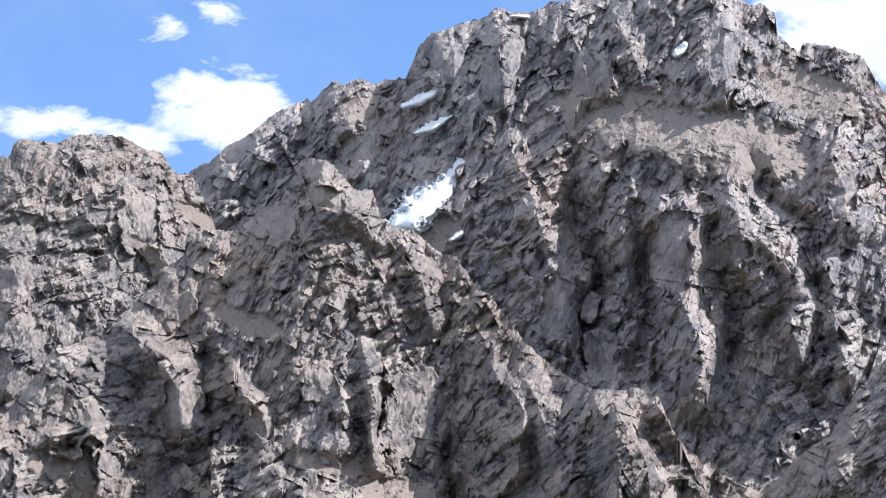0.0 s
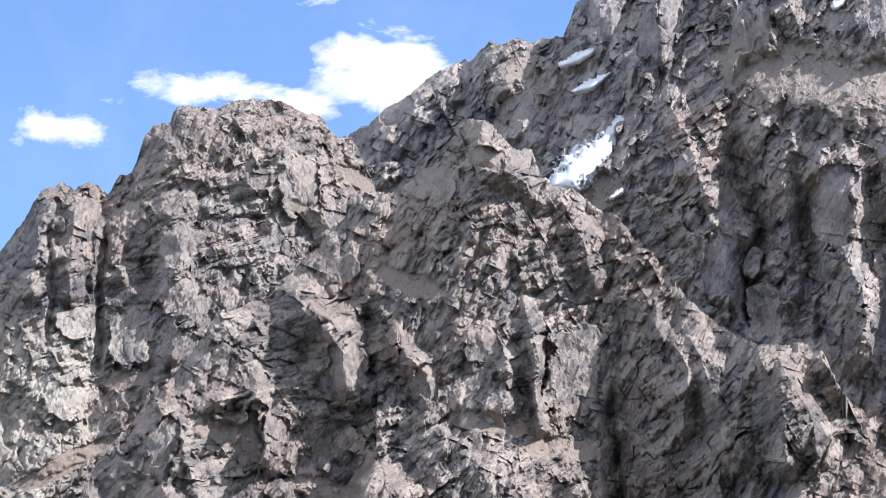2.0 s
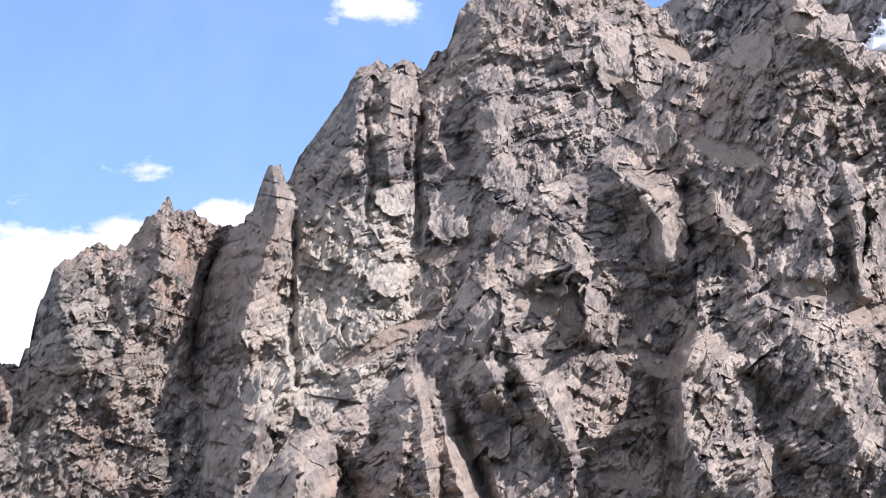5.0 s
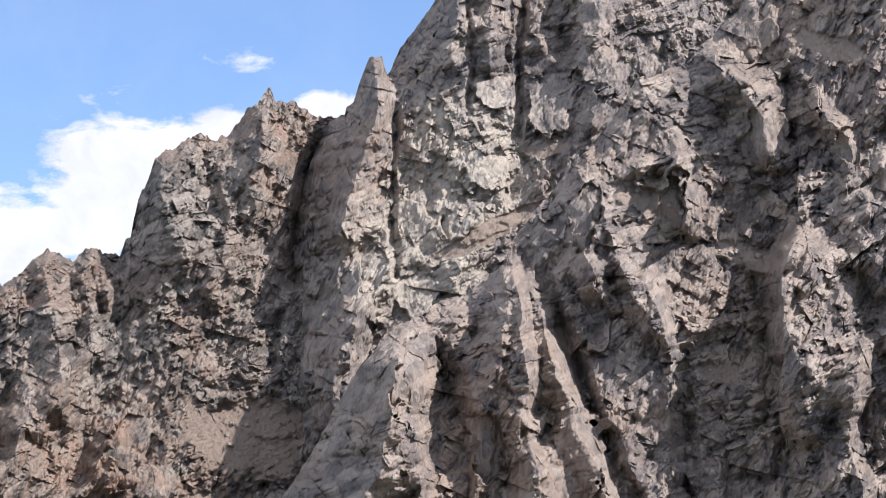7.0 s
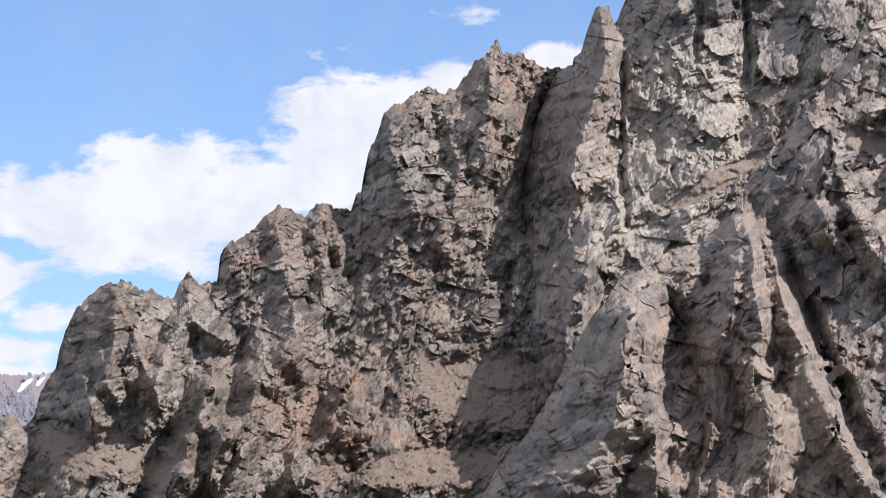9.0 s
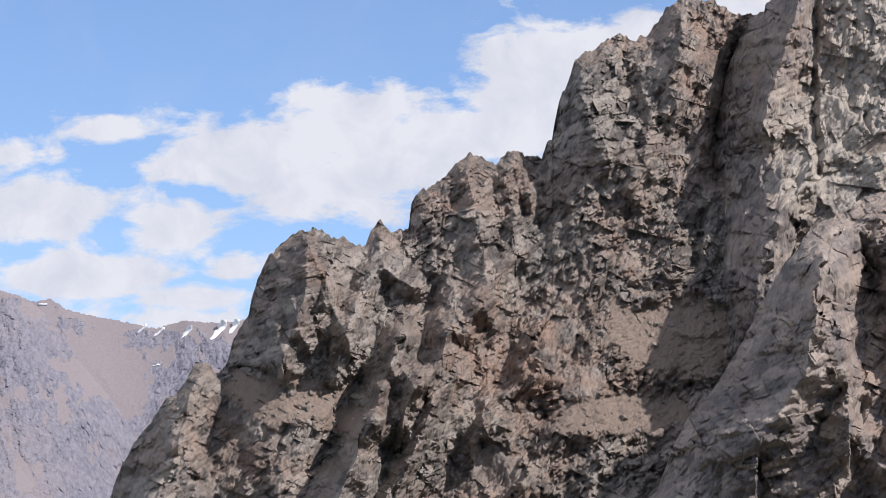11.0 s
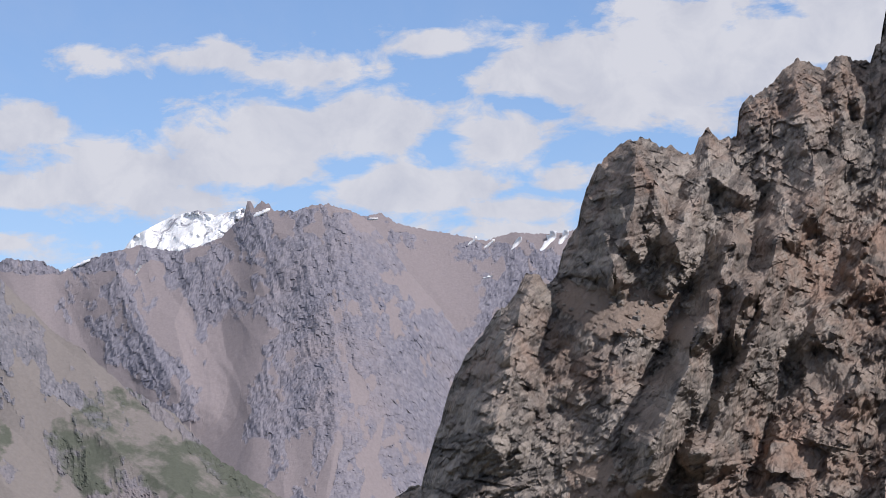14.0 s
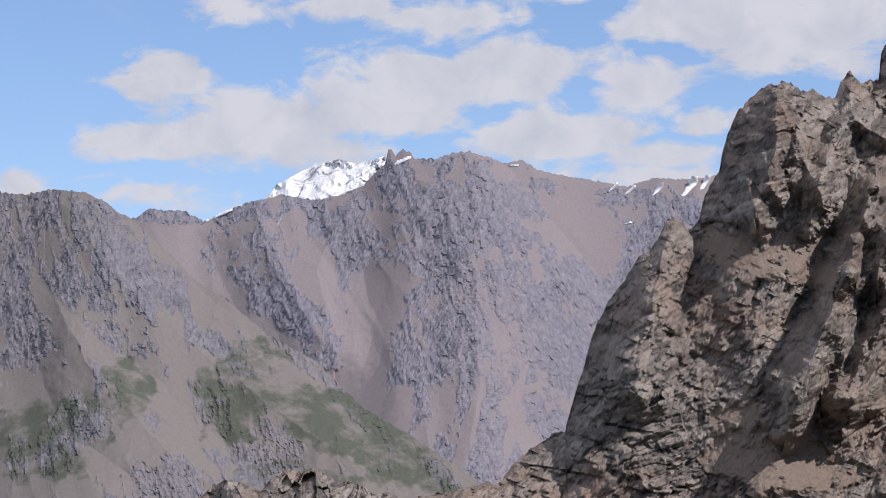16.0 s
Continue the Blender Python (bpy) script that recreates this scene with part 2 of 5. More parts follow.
# ---- materials ----
def rock_material(name, dark, light, warm, soil, scale=1.0, grass=None, rough=0.8, loose=1.1, coarse=0.6):
    mat = bpy.data.materials.new(name)
    mat.use_nodes = True
    n = Nodes(mat.node_tree)
    out = n.add("ShaderNodeOutputMaterial")
    bsdf = n.add("ShaderNodeBsdfPrincipled")
    where = n.add("ShaderNodeNewGeometry").outputs["Position"]
    big = n.noise(where, 0.012 * scale, 5, 0.6)
    mid = n.noise(where, 0.09 * scale, 6, 0.65)
    fine = n.noise(where, 0.9 * scale, 6, 0.7)
    tone = n.math("ADD", n.math("MULTIPLY", mid, 0.45), n.math("MULTIPLY", fine, 0.55))
    piece = n.add("ShaderNodeAttribute", attribute_name="tone").outputs["Fac"]
    tone = n.math("ADD", n.math("MULTIPLY", tone, 0.55), n.math("MULTIPLY", piece, 0.45))
    col = n.mix(n.ramp(tone, 0.40, 0.61), dark, light)
    col = n.mix(n.math("MULTIPLY", n.ramp(big, 0.45, 0.68), n.ramp(mid, 0.35, 0.6)), col, warm)
    light_stone = n.add("ShaderNodeAttribute", attribute_name="pale").outputs["Fac"]
    col = n.mix(n.math("MULTIPLY", light_stone, n.ramp(mid, 0.3, 0.6, 0.3, 0.7)), col, (0.46, 0.415, 0.355))
    mask = n.add("ShaderNodeAttribute", attribute_name="soil").outputs["Fac"]
    dust = n.math("ADD", mask, n.math("MULTIPLY", n.math("SUBTRACT", fine, 0.5), 0.9))
    col = n.mix(n.ramp(dust, 0.35, 0.65), col, n.mix(fine, [0.72 * v for v in soil], [1.25 * v for v in soil]))
    if grass:
        mask = n.add("ShaderNodeAttribute", attribute_name="grass").outputs["Fac"]
        turf = n.math("ADD", n.math("MULTIPLY", mask, 0.6), n.math("MULTIPLY", n.math("SUBTRACT", mid, 0.5), 2.2))
        col = n.mix(n.ramp(turf, 0.35, 0.7), col, n.mix(fine, [0.7 * v for v in grass], [1.3 * v for v in grass]))
    firm = n.ramp(dust, 0.35, 0.65, 2.2, loose)
    height = n.math("MULTIPLY", n.noise(where, 0.8 * scale, 6, 0.7), coarse / scale)
    # broken faces: in each cell a plane of its own tilt
    for size, weight, turn in ((0.4, 0.7, (0.3, 0.7, 0.2)), (1.0, 0.9, (0.2, -0.6, 0.5))):
        skew = n.add("ShaderNodeMapping")
        n.set(skew.inputs["Vector"], where)
        skew.inputs["Rotation"].default_value = turn
        skew.inputs["Scale"].default_value = (1.0, 0.6, 0.4)
        cells = n.add("ShaderNodeTexVoronoi")
        n.set(cells.inputs["Vector"], skew.outputs[0])
        cells.inputs["Scale"].default_value = size * scale
        off = n.add("ShaderNodeVectorMath", operation="SUBTRACT")
        n.set(off.inputs[0], skew.outputs[0])
        n.set(off.inputs[1], cells.outputs["Position"])
        tilt = n.add("ShaderNodeVectorMath", operation="SUBTRACT")
        n.set(tilt.inputs[0], cells.outputs["Color"])
        tilt.inputs[1].default_value = (0.5, 0.5, 0.5)
        plane = n.add("ShaderNodeVectorMath", operation="DOT_PRODUCT")
        n.set(plane.inputs[0], off.outputs[0])
        n.set(plane.inputs[1], tilt.outputs[0])
        height = n.math("ADD", height, n.math("MULTIPLY", n.math("MULTIPLY", plane.outputs["Value"], weight), firm))
    bump = n.add("ShaderNodeBump")
    bump.inputs["Strength"].default_value = rough
    bump.inputs["Distance"].default_value = 1.0
    n.set(bump.inputs["Height"], height)
    n.set(bsdf.inputs["Normal"], bump.outputs[0])
    n.set(bsdf.inputs["Base Color"], col)
    bsdf.inputs["Roughness"].default_value = 0.88
    bsdf.inputs["Specular IOR Level"].default_value = 0.25
    n.tree.links.new(bsdf.outputs[0], out.inputs[0])
    return mat


GREY_ROCK = rock_material("grey_brown_rock", (0.168, 0.154, 0.159), (0.412, 0.358, 0.326), (0.342, 0.267, 0.225), (0.283, 0.235, 0.203))
DOME_ROCK = rock_material("dome_rock", (0.143, 0.129, 0.128), (0.357, 0.305, 0.267), (0.291, 0.225, 0.185), (0.247, 0.200, 0.166))
MID_ROCK = rock_material("brown_buttress_rock", (0.140, 0.125, 0.124), (0.361, 0.305, 0.264), (0.298, 0.228, 0.184), (0.267, 0.217, 0.182))
DARK_ROCK = rock_material("dark_crag_rock", (0.101, 0.091, 0.084), (0.303, 0.267, 0.234), (0.265, 0.181, 0.138), (0.221, 0.173, 0.141), loose=1.0)
# distance haze is mixed into these two base colours: violet cast, low contrast
FAR_ROCK = rock_material("far_haze_tinted_rock", (0.152, 0.149, 0.182), (0.226, 0.216, 0.246), (0.228, 0.203, 0.217), (0.234, 0.203, 0.208), 0.35, (0.158, 0.161, 0.139), 0.4, 0.2, 0.15)
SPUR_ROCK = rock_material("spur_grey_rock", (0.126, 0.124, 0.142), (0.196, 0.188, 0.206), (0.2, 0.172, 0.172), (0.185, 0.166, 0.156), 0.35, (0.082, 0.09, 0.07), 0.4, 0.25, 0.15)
TURF = rock_material("stony_ground", (0.13, 0.125, 0.08), (0.24, 0.22, 0.16), (0.26, 0.22, 0.17), (0.24, 0.2, 0.16), 6.0, rough=0.2, coarse=0.1)


def snow_material(name="old_snow", bare=0.0):
    mat = bpy.data.materials.new(name)
    mat.use_nodes = True
    n = Nodes(mat.node_tree)
    out = n.add("ShaderNodeOutputMaterial")
    bsdf = n.add("ShaderNodeBsdfPrincipled")
    where = n.add("ShaderNodeNewGeometry").outputs["Position"]
    col = n.mix(n.ramp(n.noise(where, 0.15, 5, 0.6), 0.5, 0.75), (0.8, 0.81, 0.83), (0.66, 0.63, 0.59))
    if bare:
        # rock shows through in places
        col = n.mix(n.ramp(n.noise(where, 0.02, 7, 0.7, 1.5), 1 - bare, 1.08 - bare), col, (0.25, 0.245, 0.28))
    n.set(bsdf.inputs["Base Color"], col)
    bsdf.inputs["Roughness"].default_value = 0.6
    bump = n.add("ShaderNodeBump")
    bump.inputs["Distance"].default_value = 0.5
    n.set(bump.inputs["Height"], n.noise(where, 0.5, 5, 0.6))
    n.set(bsdf.inputs["Normal"], bump.outputs[0])
    n.tree.links.new(bsdf.outputs[0], out.inputs[0])
    return mat


SNOW = snow_material()
ICE = snow_material("snow_on_rock", 0.45)


# ---- rock faces ----
STEP = 0.0172
FOOT = [(-40, -0.9), (-16.5, -0.9), (-16, -0.3), (-14, 0.5), (-10, 1.7), (-5, 2.95), (-2.5, 3.4), (-1, 5.0), (1, 5.6), (3, 6.2), (5, 7.5), (8, 8.1), (10, 8.2)]


class Face:
    """A mountain face: a crest line, how far off the crest stands, its steepness, and the relief of its rock."""

    def __init__(self, crest, far, steep, seed, foot=FOOT, lean=12.0, rough=1.0, size=1.0, curl=25.0, jag=1.0, ribs=(), scree=(), slabs=(), pale=(), rocks=None, grass=(), parts=(), beds=0.85, upright=0.0, flutes=1.0, loose=0.9, profile=(), grain=0.8, bedded=0.0, ridged=0.4, firm=1.0):
        self.crest, self.far, self.steep, self.seed, self.foot = crest, far, steep, seed, foot
        self.lean, self.rough, self.size, self.curl, self.jag = lean, rough, size, curl, jag
        self.ribs, self.scree, self.slabs = ribs, scree, slabs
        self.pale, self.rocks, self.grass = pale, rocks, grass
        self.parts = list(parts) + [("slab", slabs), ("scree_slope", scree)]
        self.profile = profile
        self.grain, self.bedded, self.ridged, self.firm = grain, bedded, ridged, firm
        self.beds, self.upright, self.flutes, self.loose = beds, upright, flutes, loose

    def top(self, b):
        e = line_at(self.crest, b)
        m = radians(1) * line_at(self.far, b)
        x = b * m / self.size
        j = 0.9 * value_noise(x / 7, x * 0, self.seed) + 0.7 * value_noise(x / 3, x * 0, self.seed + 1)
        j = j + 0.6 * value_noise(x / 1.4, x * 0, self.seed + 2)
        return e + self.jag * self.size * j / m

    def patch(self, b, e, spot, sharp=False):
        """How far inside an oval spot (bearing, elevation, half width, half height, lean in degrees) a place lies, 0 to 1."""
        c, s = math.cos(radians(spot[4])), math.sin(radians(spot[4]))
        u, v = b - spot[0], e - spot[1]
        p, q = np.abs((c * u + s * v) / spot[2]), np.abs((-s * u + c * v) / spot[3])
        out = np.zeros(b.shape)
        near = (p < 1.6) & (q < 1.6)
        p, q = p[near], q[near]
        d = np.cbrt(p ** 3 + q ** 3) if sharp else np.hypot(p, q)
        d = d + (0.5 if sharp else 0.4) * fractal(b[near] * 5, e[near] * 5, self.seed + 50, 5)
        out[near] = 1 - (ease(d, 0.9, 1.0) if sharp else ease(d, 0.7, 1.1))
        return out

    def depth(self, b, e, detail=True):
        """Distance from the eye, and the soil mask."""
        far = line_at(self.far, b)
        m = np.radians(1) * far
        fine = np.arange(-45.0, 15.0, 0.01)
        bell = np.hanning(161)
        mean = np.convolve(np.pad(line_at(self.crest, fine), 80, mode="edge"), bell / bell.sum(), "valid")
        below = np.interp(b, fine, mean) - e
        edge = np.full(b.shape, 9.0)
        for off in np.linspace(-0.36, 0.36, 25):
            edge = np.minimum(edge, np.hypot(np.maximum(line_at(self.crest, b + off) - e, 0), off))
        if self.profile:
            # how far the face leans back, by degrees below the crest
            fall = np.arange(-3.0, 12.0, 0.05)
            back = np.cumsum(line_at(self.profile, fall)) * 0.05
            d = far - (np.interp(below, fall, back) - np.interp(0.0, fall, back)) * m
        else:
            d = far - below * m / math.tan(radians(self.steep))
        # the ends of a face turn away to the left, less so to the right
        turn = 0.25 + 0.75 * ease(np.interp(b, fine, np.gradient(mean, 0.01)), -0.3, 0.4)
        d = d + self.curl * turn * np.exp(-edge / 0.25)
        k = self.size
        x, z = b * m / k, e * m / k
        wx = x + 6 * fractal(x / 40, z / 40, self.seed + 5, 3)
        wz = z + 6 * fractal(x / 40, z / 40, self.seed + 9, 3)
        soil = np.zeros(b.shape)
        for spot in self.scree:
            soil = np.maximum(soil, self.patch(b, e, spot))
        lie = np.zeros(b.shape)
        if self.rocks is None:
            for spot in self.scree:
                lie = lie + 0.3 * self.patch(b, e, spot) * (e - spot[1]) * m / k
        sw = wx - 0.25 * wz
        if self.rocks is None:
            calm = 1 - self.loose * soil
            gully = np.abs(crease_noise(sw / 32, wz / 110, self.seed + 20)) * 8 - np.abs(crease_noise(sw / 14, wz / 24, self.seed + 21)) * 5 + 2
            relief = 0.6 * (gully - 4) * self.flutes * calm + lie
        else:
            # open slopes: crags along the ridges, scree in the gullies
            fan = wx + 0.25 * wz
            r1 = np.abs(crease_noise(fan / 110, wz / 300, self.seed + 20))
            r2 = np.abs(crease_noise(fan / 46, wz / 130, self.seed + 21))
            r3 = np.abs(crease_noise(fan / 17, wz / 50, self.seed + 22))
            crag = 0.38 - 0.9 * r1 - 0.7 * r2 - 0.3 * r3 + 1.1 * fractal(x / 45, z / 60, self.seed + 91, 5) + 0.45 * fractal(x / 13, z / 16, self.seed + 95, 3)
            hold = np.zeros(b.shape)
            for spot in self.rocks:
                big = (spot[0], spot[1], 1.4 * spot[2], 1.4 * spot[3], spot[4])
                hold = np.maximum(hold, self.patch(b, e, big))
            crag = crag + 0.85 * hold
            soil = np.maximum(1 - ease(crag, 0.15, 0.55), soil)
            calm = 1 - 0.95 * soil
            relief = 10 * r1 + 9 * r2 * calm + 3.5 * r3 * calm - 4 * (calm - 0.25)
        broad = 1 if self.rocks is None else 6
        rb = b + (wx - x) * 1.4 * k / m + 1.2 * k / m * fractal(x / 7, z / 7, self.seed + 33, 3)
        re = e + (wz - z) * 1.4 * k / m
        uneven = 0.9 + 0.25 * fractal(x / (34 * broad), z / (34 * broad), self.seed + 35, 3)
        ragged = 0.85 + 0.15 * value_noise(x / (20 * broad), z / (20 * broad), self.seed + 31)
        for ribs in self.ribs:
            path, wide, high = ribs[0], ribs[1], ribs[2]
            left = ribs[3] if len(ribs) > 3 else 0.45
            p = np.array(path)
            reach = 1.2 * wide * max(1, left)
            near = (rb > p[:, 0].min() - reach) & (rb < p[:, 0].max() + reach) & (re > p[:, 1].min() - reach) & (re < p[:, 1].max() + reach)
            dist, side, along = to_path(rb[near], re[near], path)
            w = np.where(side > 0, wide, wide * left) * ragged[near]
            lift = np.maximum(0, 1 - dist / w) * (0.35 + 0.65 * ease(along, -0.05, 0.25)) * uneven[near]
            relief[near] -= high / k * lift
        tx = x + 0.25 * fractal(x / 5, z / 5, self.seed + 70, 2) + 0.4 * (wx - x)
        tz = z + 0.25 * fractal(x / 5, z / 5, self.seed + 74, 2) + 0.4 * (wz - z)
        if self.rocks is None:
            # two joint sets cut the rock: pillars with a steep side to the left, and beds with steep risers and ledges
            bend = 7 * fractal(x / 60, z / 60, self.seed + 41, 2) + 1.6 * (facets(x, z, 9, 14, 15, self.seed + 44)[2] - 0.5)
            cut = value_noise(x / 34, z / 34, self.seed + 63)
            right, left = ease(cut, -0.15, 0.1), 1 - ease(cut, -0.1, 0.15)
            for wide, lean, weight, dark in ((26.0, 0.35, 0.6 * right, 0.42), (22.0, -0.45, 0.6 * left, 0.42), (10.0, 0.7, 0.75 * right, 0.38),
                                             (9.0, -0.35, 0.75 * left, 0.38), (3.6, 0.9, 0.7, 0.3)):
                t = (x - lean * z + bend) / wide + 0.5 * value_noise(x / (3 * wide), z / (2.5 * wide), self.seed + 57)
                cell = np.floor(t)
                t = t - cell
                part = np.floor(z / (2.2 * wide) + 3.7 * rand2(cell, cell * 0, self.seed + 58) + 0.4 * t)
                power = self.flutes * weight * (0.15 + 1.1 * rand2(cell, part, self.seed + 59) ** 1.5)
                saw = np.where(t < dark, 1 - t / dark, (t - dark) / (1 - dark))
                relief = relief + 0.6 * power * calm * 0.42 * wide * (saw - 0.8)
            for thick, dip, weight in ((15.0, 0.3, 0.8), (5.2, 0.42, 0.8), (2.1, -0.1, 0.6)):
                t = (z + dip * x + bend) / thick + 0.5 * value_noise(x / (2.2 * thick), z / (4 * thick), self.seed + 47)
                cell = np.floor(t)
                t = t - cell
                part = np.floor(x / (2.6 * thick) + 3.7 * rand2(cell, cell * 0, self.seed + 48) + 0.4 * t)
                power = self.beds * weight * (0.15 + 1.1 * rand2(cell, part, self.seed + 49) ** 1.5)
                relief = relief + 0.6 * power * calm * 0.65 * thick * (np.clip((t - 0.34) / 0.66, 0, 1) - t)
        if self.rocks is None:
            plain = np.zeros(b.shape)
            for spot in self.slabs:
                plain = np.maximum(plain, self.patch(b, e, spot, True))
            relief, tone = self.broken(x, z, wx, wz, relief, calm, soil, plain, detail)
        else:
            f1, _, _ = facets(0.5 * (x + wx), 0.5 * (z + wz), 14, 23, self.lean + 6, self.seed + 100, 0.52, 0.04)
            f2, _, tone = facets(tx, tz, 5.5, 8.5, self.lean + 14, self.seed + 200, 0.45, 0.05)
            relief = relief + self.rough * calm * (f1 + f2)
            if detail:
                f3, _, t3 = facets(tx, tz, 2.6, 8.5, self.lean + 12, self.seed + 300, 1.1, 0.08, SHARDS)
                f4, _, t4 = facets(tx, tz, 5.0, 2.0, -self.lean - 20, self.seed + 400, 0.9, 0.08, SHARDS)
                relief = relief + self.rough * calm * (f3 + 0.6 * f4)
                tone = 0.3 * tone + 0.4 * t3 + 0.3 * t4
        for n, spot in enumerate(self.slabs):
            m1 = self.patch(b, e, spot, True)
            size = min(spot[2], spot[3]) * np.radians(1) * line_at(self.far, spot[0])
            face = -0.5 * size + (0.35 * math.sin(n * 2.4) + 0.15) * (b - spot[0]) * m + (0.1 + 0.15 * math.cos(n * 1.7) - self.upright) * (e - spot[1]) * m
            relief = relief * (1 - 0.6 * m1) + 0.75 * m1 * face / k
        self.tone = tone
        return d + relief * k, soil

    def broken(self, x, z, wx, wz, relief, calm, soil, plain, detail):
        """Jointed rock on the large forms: big blocks down to shards, some of them clean slabs, and beds that dip to the right."""
        sx, sz = x + 0.25 * (wx - x), z + 0.25 * (wz - z)
        sx = sx + 0.35 * fractal(x / 4, z / 4, self.seed + 70, 2)
        sz = sz + 0.35 * fractal(x / 4, z / 4, self.seed + 74, 2)
        sx, sz = sx / self.grain, sz / self.grain
        b1, t1, _ = blocks(sx, sz, 40, 62, self.lean, self.seed + 100, 0.42, 0.1, 0.8)
        zone = fractal(x / 45, z / 45, self.seed + 80, 3) + 0.25 * (t1 - 0.5) + self.bedded
        up, t2, m2 = blocks(sx, sz, 14, 26, self.lean + 8, self.seed + 200, 0.75, 0.16, 1.8, PILLARS)
        flat, t3, m3 = blocks(sx, sz, 26, 11, -24, self.seed + 300, 0.75, 0.16, 1.8, LEDGES)
        bedded = zone > 0.02
        b2, t2, m2 = np.where(bedded, flat, up), np.where(bedded, t3, t2), np.where(bedded, m3, m2)
        # sharp ribs between hollows, worn along the lean of the rock
        c, s = math.cos(radians(self.lean)), math.sin(radians(self.lean))
        u, v = c * wx - s * wz, s * wx + c * wz
        ridge = 9 * np.abs(crease_noise(u / 15, v / 34, self.seed + 120)) + 5 * np.abs(crease_noise(u / 7, v / 13, self.seed + 121)) + 2.4 * np.abs(crease_noise(u / 3.2, v / 5.5, self.seed + 122)) - 4
        relief = relief + calm * (self.ridged * ridge + self.firm * self.grain * self.rough * (0.8 * b1 + b2))
        if not detail:
            return relief, t2
        up, t3, _ = blocks(sx, sz, 5.5, 12, self.lean + 14, self.seed + 400, 1.25, 0.2, 2.4, PILLARS)
        flat, t4, _ = blocks(sx, sz, 12, 5, -30, self.seed + 500, 1.25, 0.2, 2.4, LEDGES)
        bedded = zone + 0.3 * (m2 - 0.5) > 0.02
        b3, t3 = np.where(bedded, flat, up), np.where(bedded, t4, t3)
        up, t4, _ = blocks(sx, sz, 2.6, 5.4, self.lean + 20, self.seed + 600, 1.25, 0.22, 2.2, PILLARS)
        flat, t5, _ = blocks(sx, sz, 5.6, 2.5, -34, self.seed + 700, 1.25, 0.22, 2.2, LEDGES)
        bedded = zone + 0.4 * (t3 - 0.5) > 0.02
        b4, t4 = np.where(bedded, flat, up), np.where(bedded, t5, t4)
        # some blocks are clean slabs, others are shattered
        rubble = ease(m2 + 0.6 * fractal(x / 30, z / 30, self.seed + 85, 3), 0.3, 0.55)
        grit = 1 - 0.75 * self.loose * soil
        relief = relief + self.grain * self.rough * (1 - 0.75 * plain) * (b3 * (0.5 + 0.5 * rubble) * calm + b4 * (0.5 + 0.5 * rubble) * grit)
        return relief, 0.4 * t2 + 0.35 * t3 + 0.25 * t4

    def build(self, name, material, label, category, step=STEP, kind=""):
        p = np.array(self.crest)
        b = np.arange(p[:, 0].min(), p[:, 0].max(), step)
        top, low = self.top(b), line_at(self.foot, b)
        low = np.minimum(low, top - 0.4)
        # even rows below; only the uppermost follow the crest
        even = np.convolve(np.pad(top, 40, mode="edge"), np.full(81, 1 / 81), "valid")
        even = np.maximum(np.minimum(even - 0.45, top - 0.12), low + 0.1)
        count = max(2, int((even - low).max() / step))
        v = np.arange(count, 0, -1)[:, None] * step
        w = np.linspace(0, 1, max(8, int(np.percentile(top - even, 98) / step)))[:, None]
        e = np.concatenate([even - v, even + (top - even) * w])
        bb = np.broadcast_to(b, e.shape)
        d, soil = self.depth(bb, e)
        front = survey(bb, e, d)
        if self.rocks is None:
            # soil and grit lie on the ledges, where the face leans back
            rise = np.gradient(d, axis=0) / (np.gradient(e, axis=0) * np.radians(1) * d)
            for _ in range(6):
                rise = (rise + np.roll(rise, 2, 0) + np.roll(rise, -2, 0) + np.roll(rise, 2, 1) + np.roll(rise, -2, 1)) / 5
            soil = np.maximum(soil, 0.5 * ease(rise, 1.9, 3.2))
        back = []
        away = survey(b, b * 0, 1.0) - np.array([0, 0, EYE.z])
        for k, (go, drop) in enumerate(((3, 3), (12, 15), (35, 50), (80, 130), (150, 260))):
            q = front[-1] + self.size * (away * go - np.array([0, 0, 1]) * drop)
            q[:, 2] += self.size * go * 0.3 * fractal(b * 3, b * 0 + k, self.seed + 60, 3)
            back.append(q)
        places = np.concatenate([front, np.array(back)])
        soil = np.concatenate([soil, np.zeros((len(back), len(b)))])
        for spot in self.slabs:
            self.tone = self.tone * (1 - 0.5 * self.patch(bb, e, spot, True)) + 0.28 * self.patch(bb, e, spot, True)
        masks = {"soil": soil, "tone": np.concatenate([self.tone, 0.5 + np.zeros((len(back), len(b)))])}
        for key, spots in (("pale", self.pale), ("grass", self.grass)):
            if spots:
                m = np.zeros(e.shape)
                for spot in spots:
                    m = np.maximum(m, self.patch(bb, e, spot))
                masks[key] = np.concatenate([m, np.zeros((len(back), len(b)))])
        # which part each patch of the surface belongs to: 0 is the rock body
        part = np.zeros(places.shape[:2], dtype=int)
        names = []
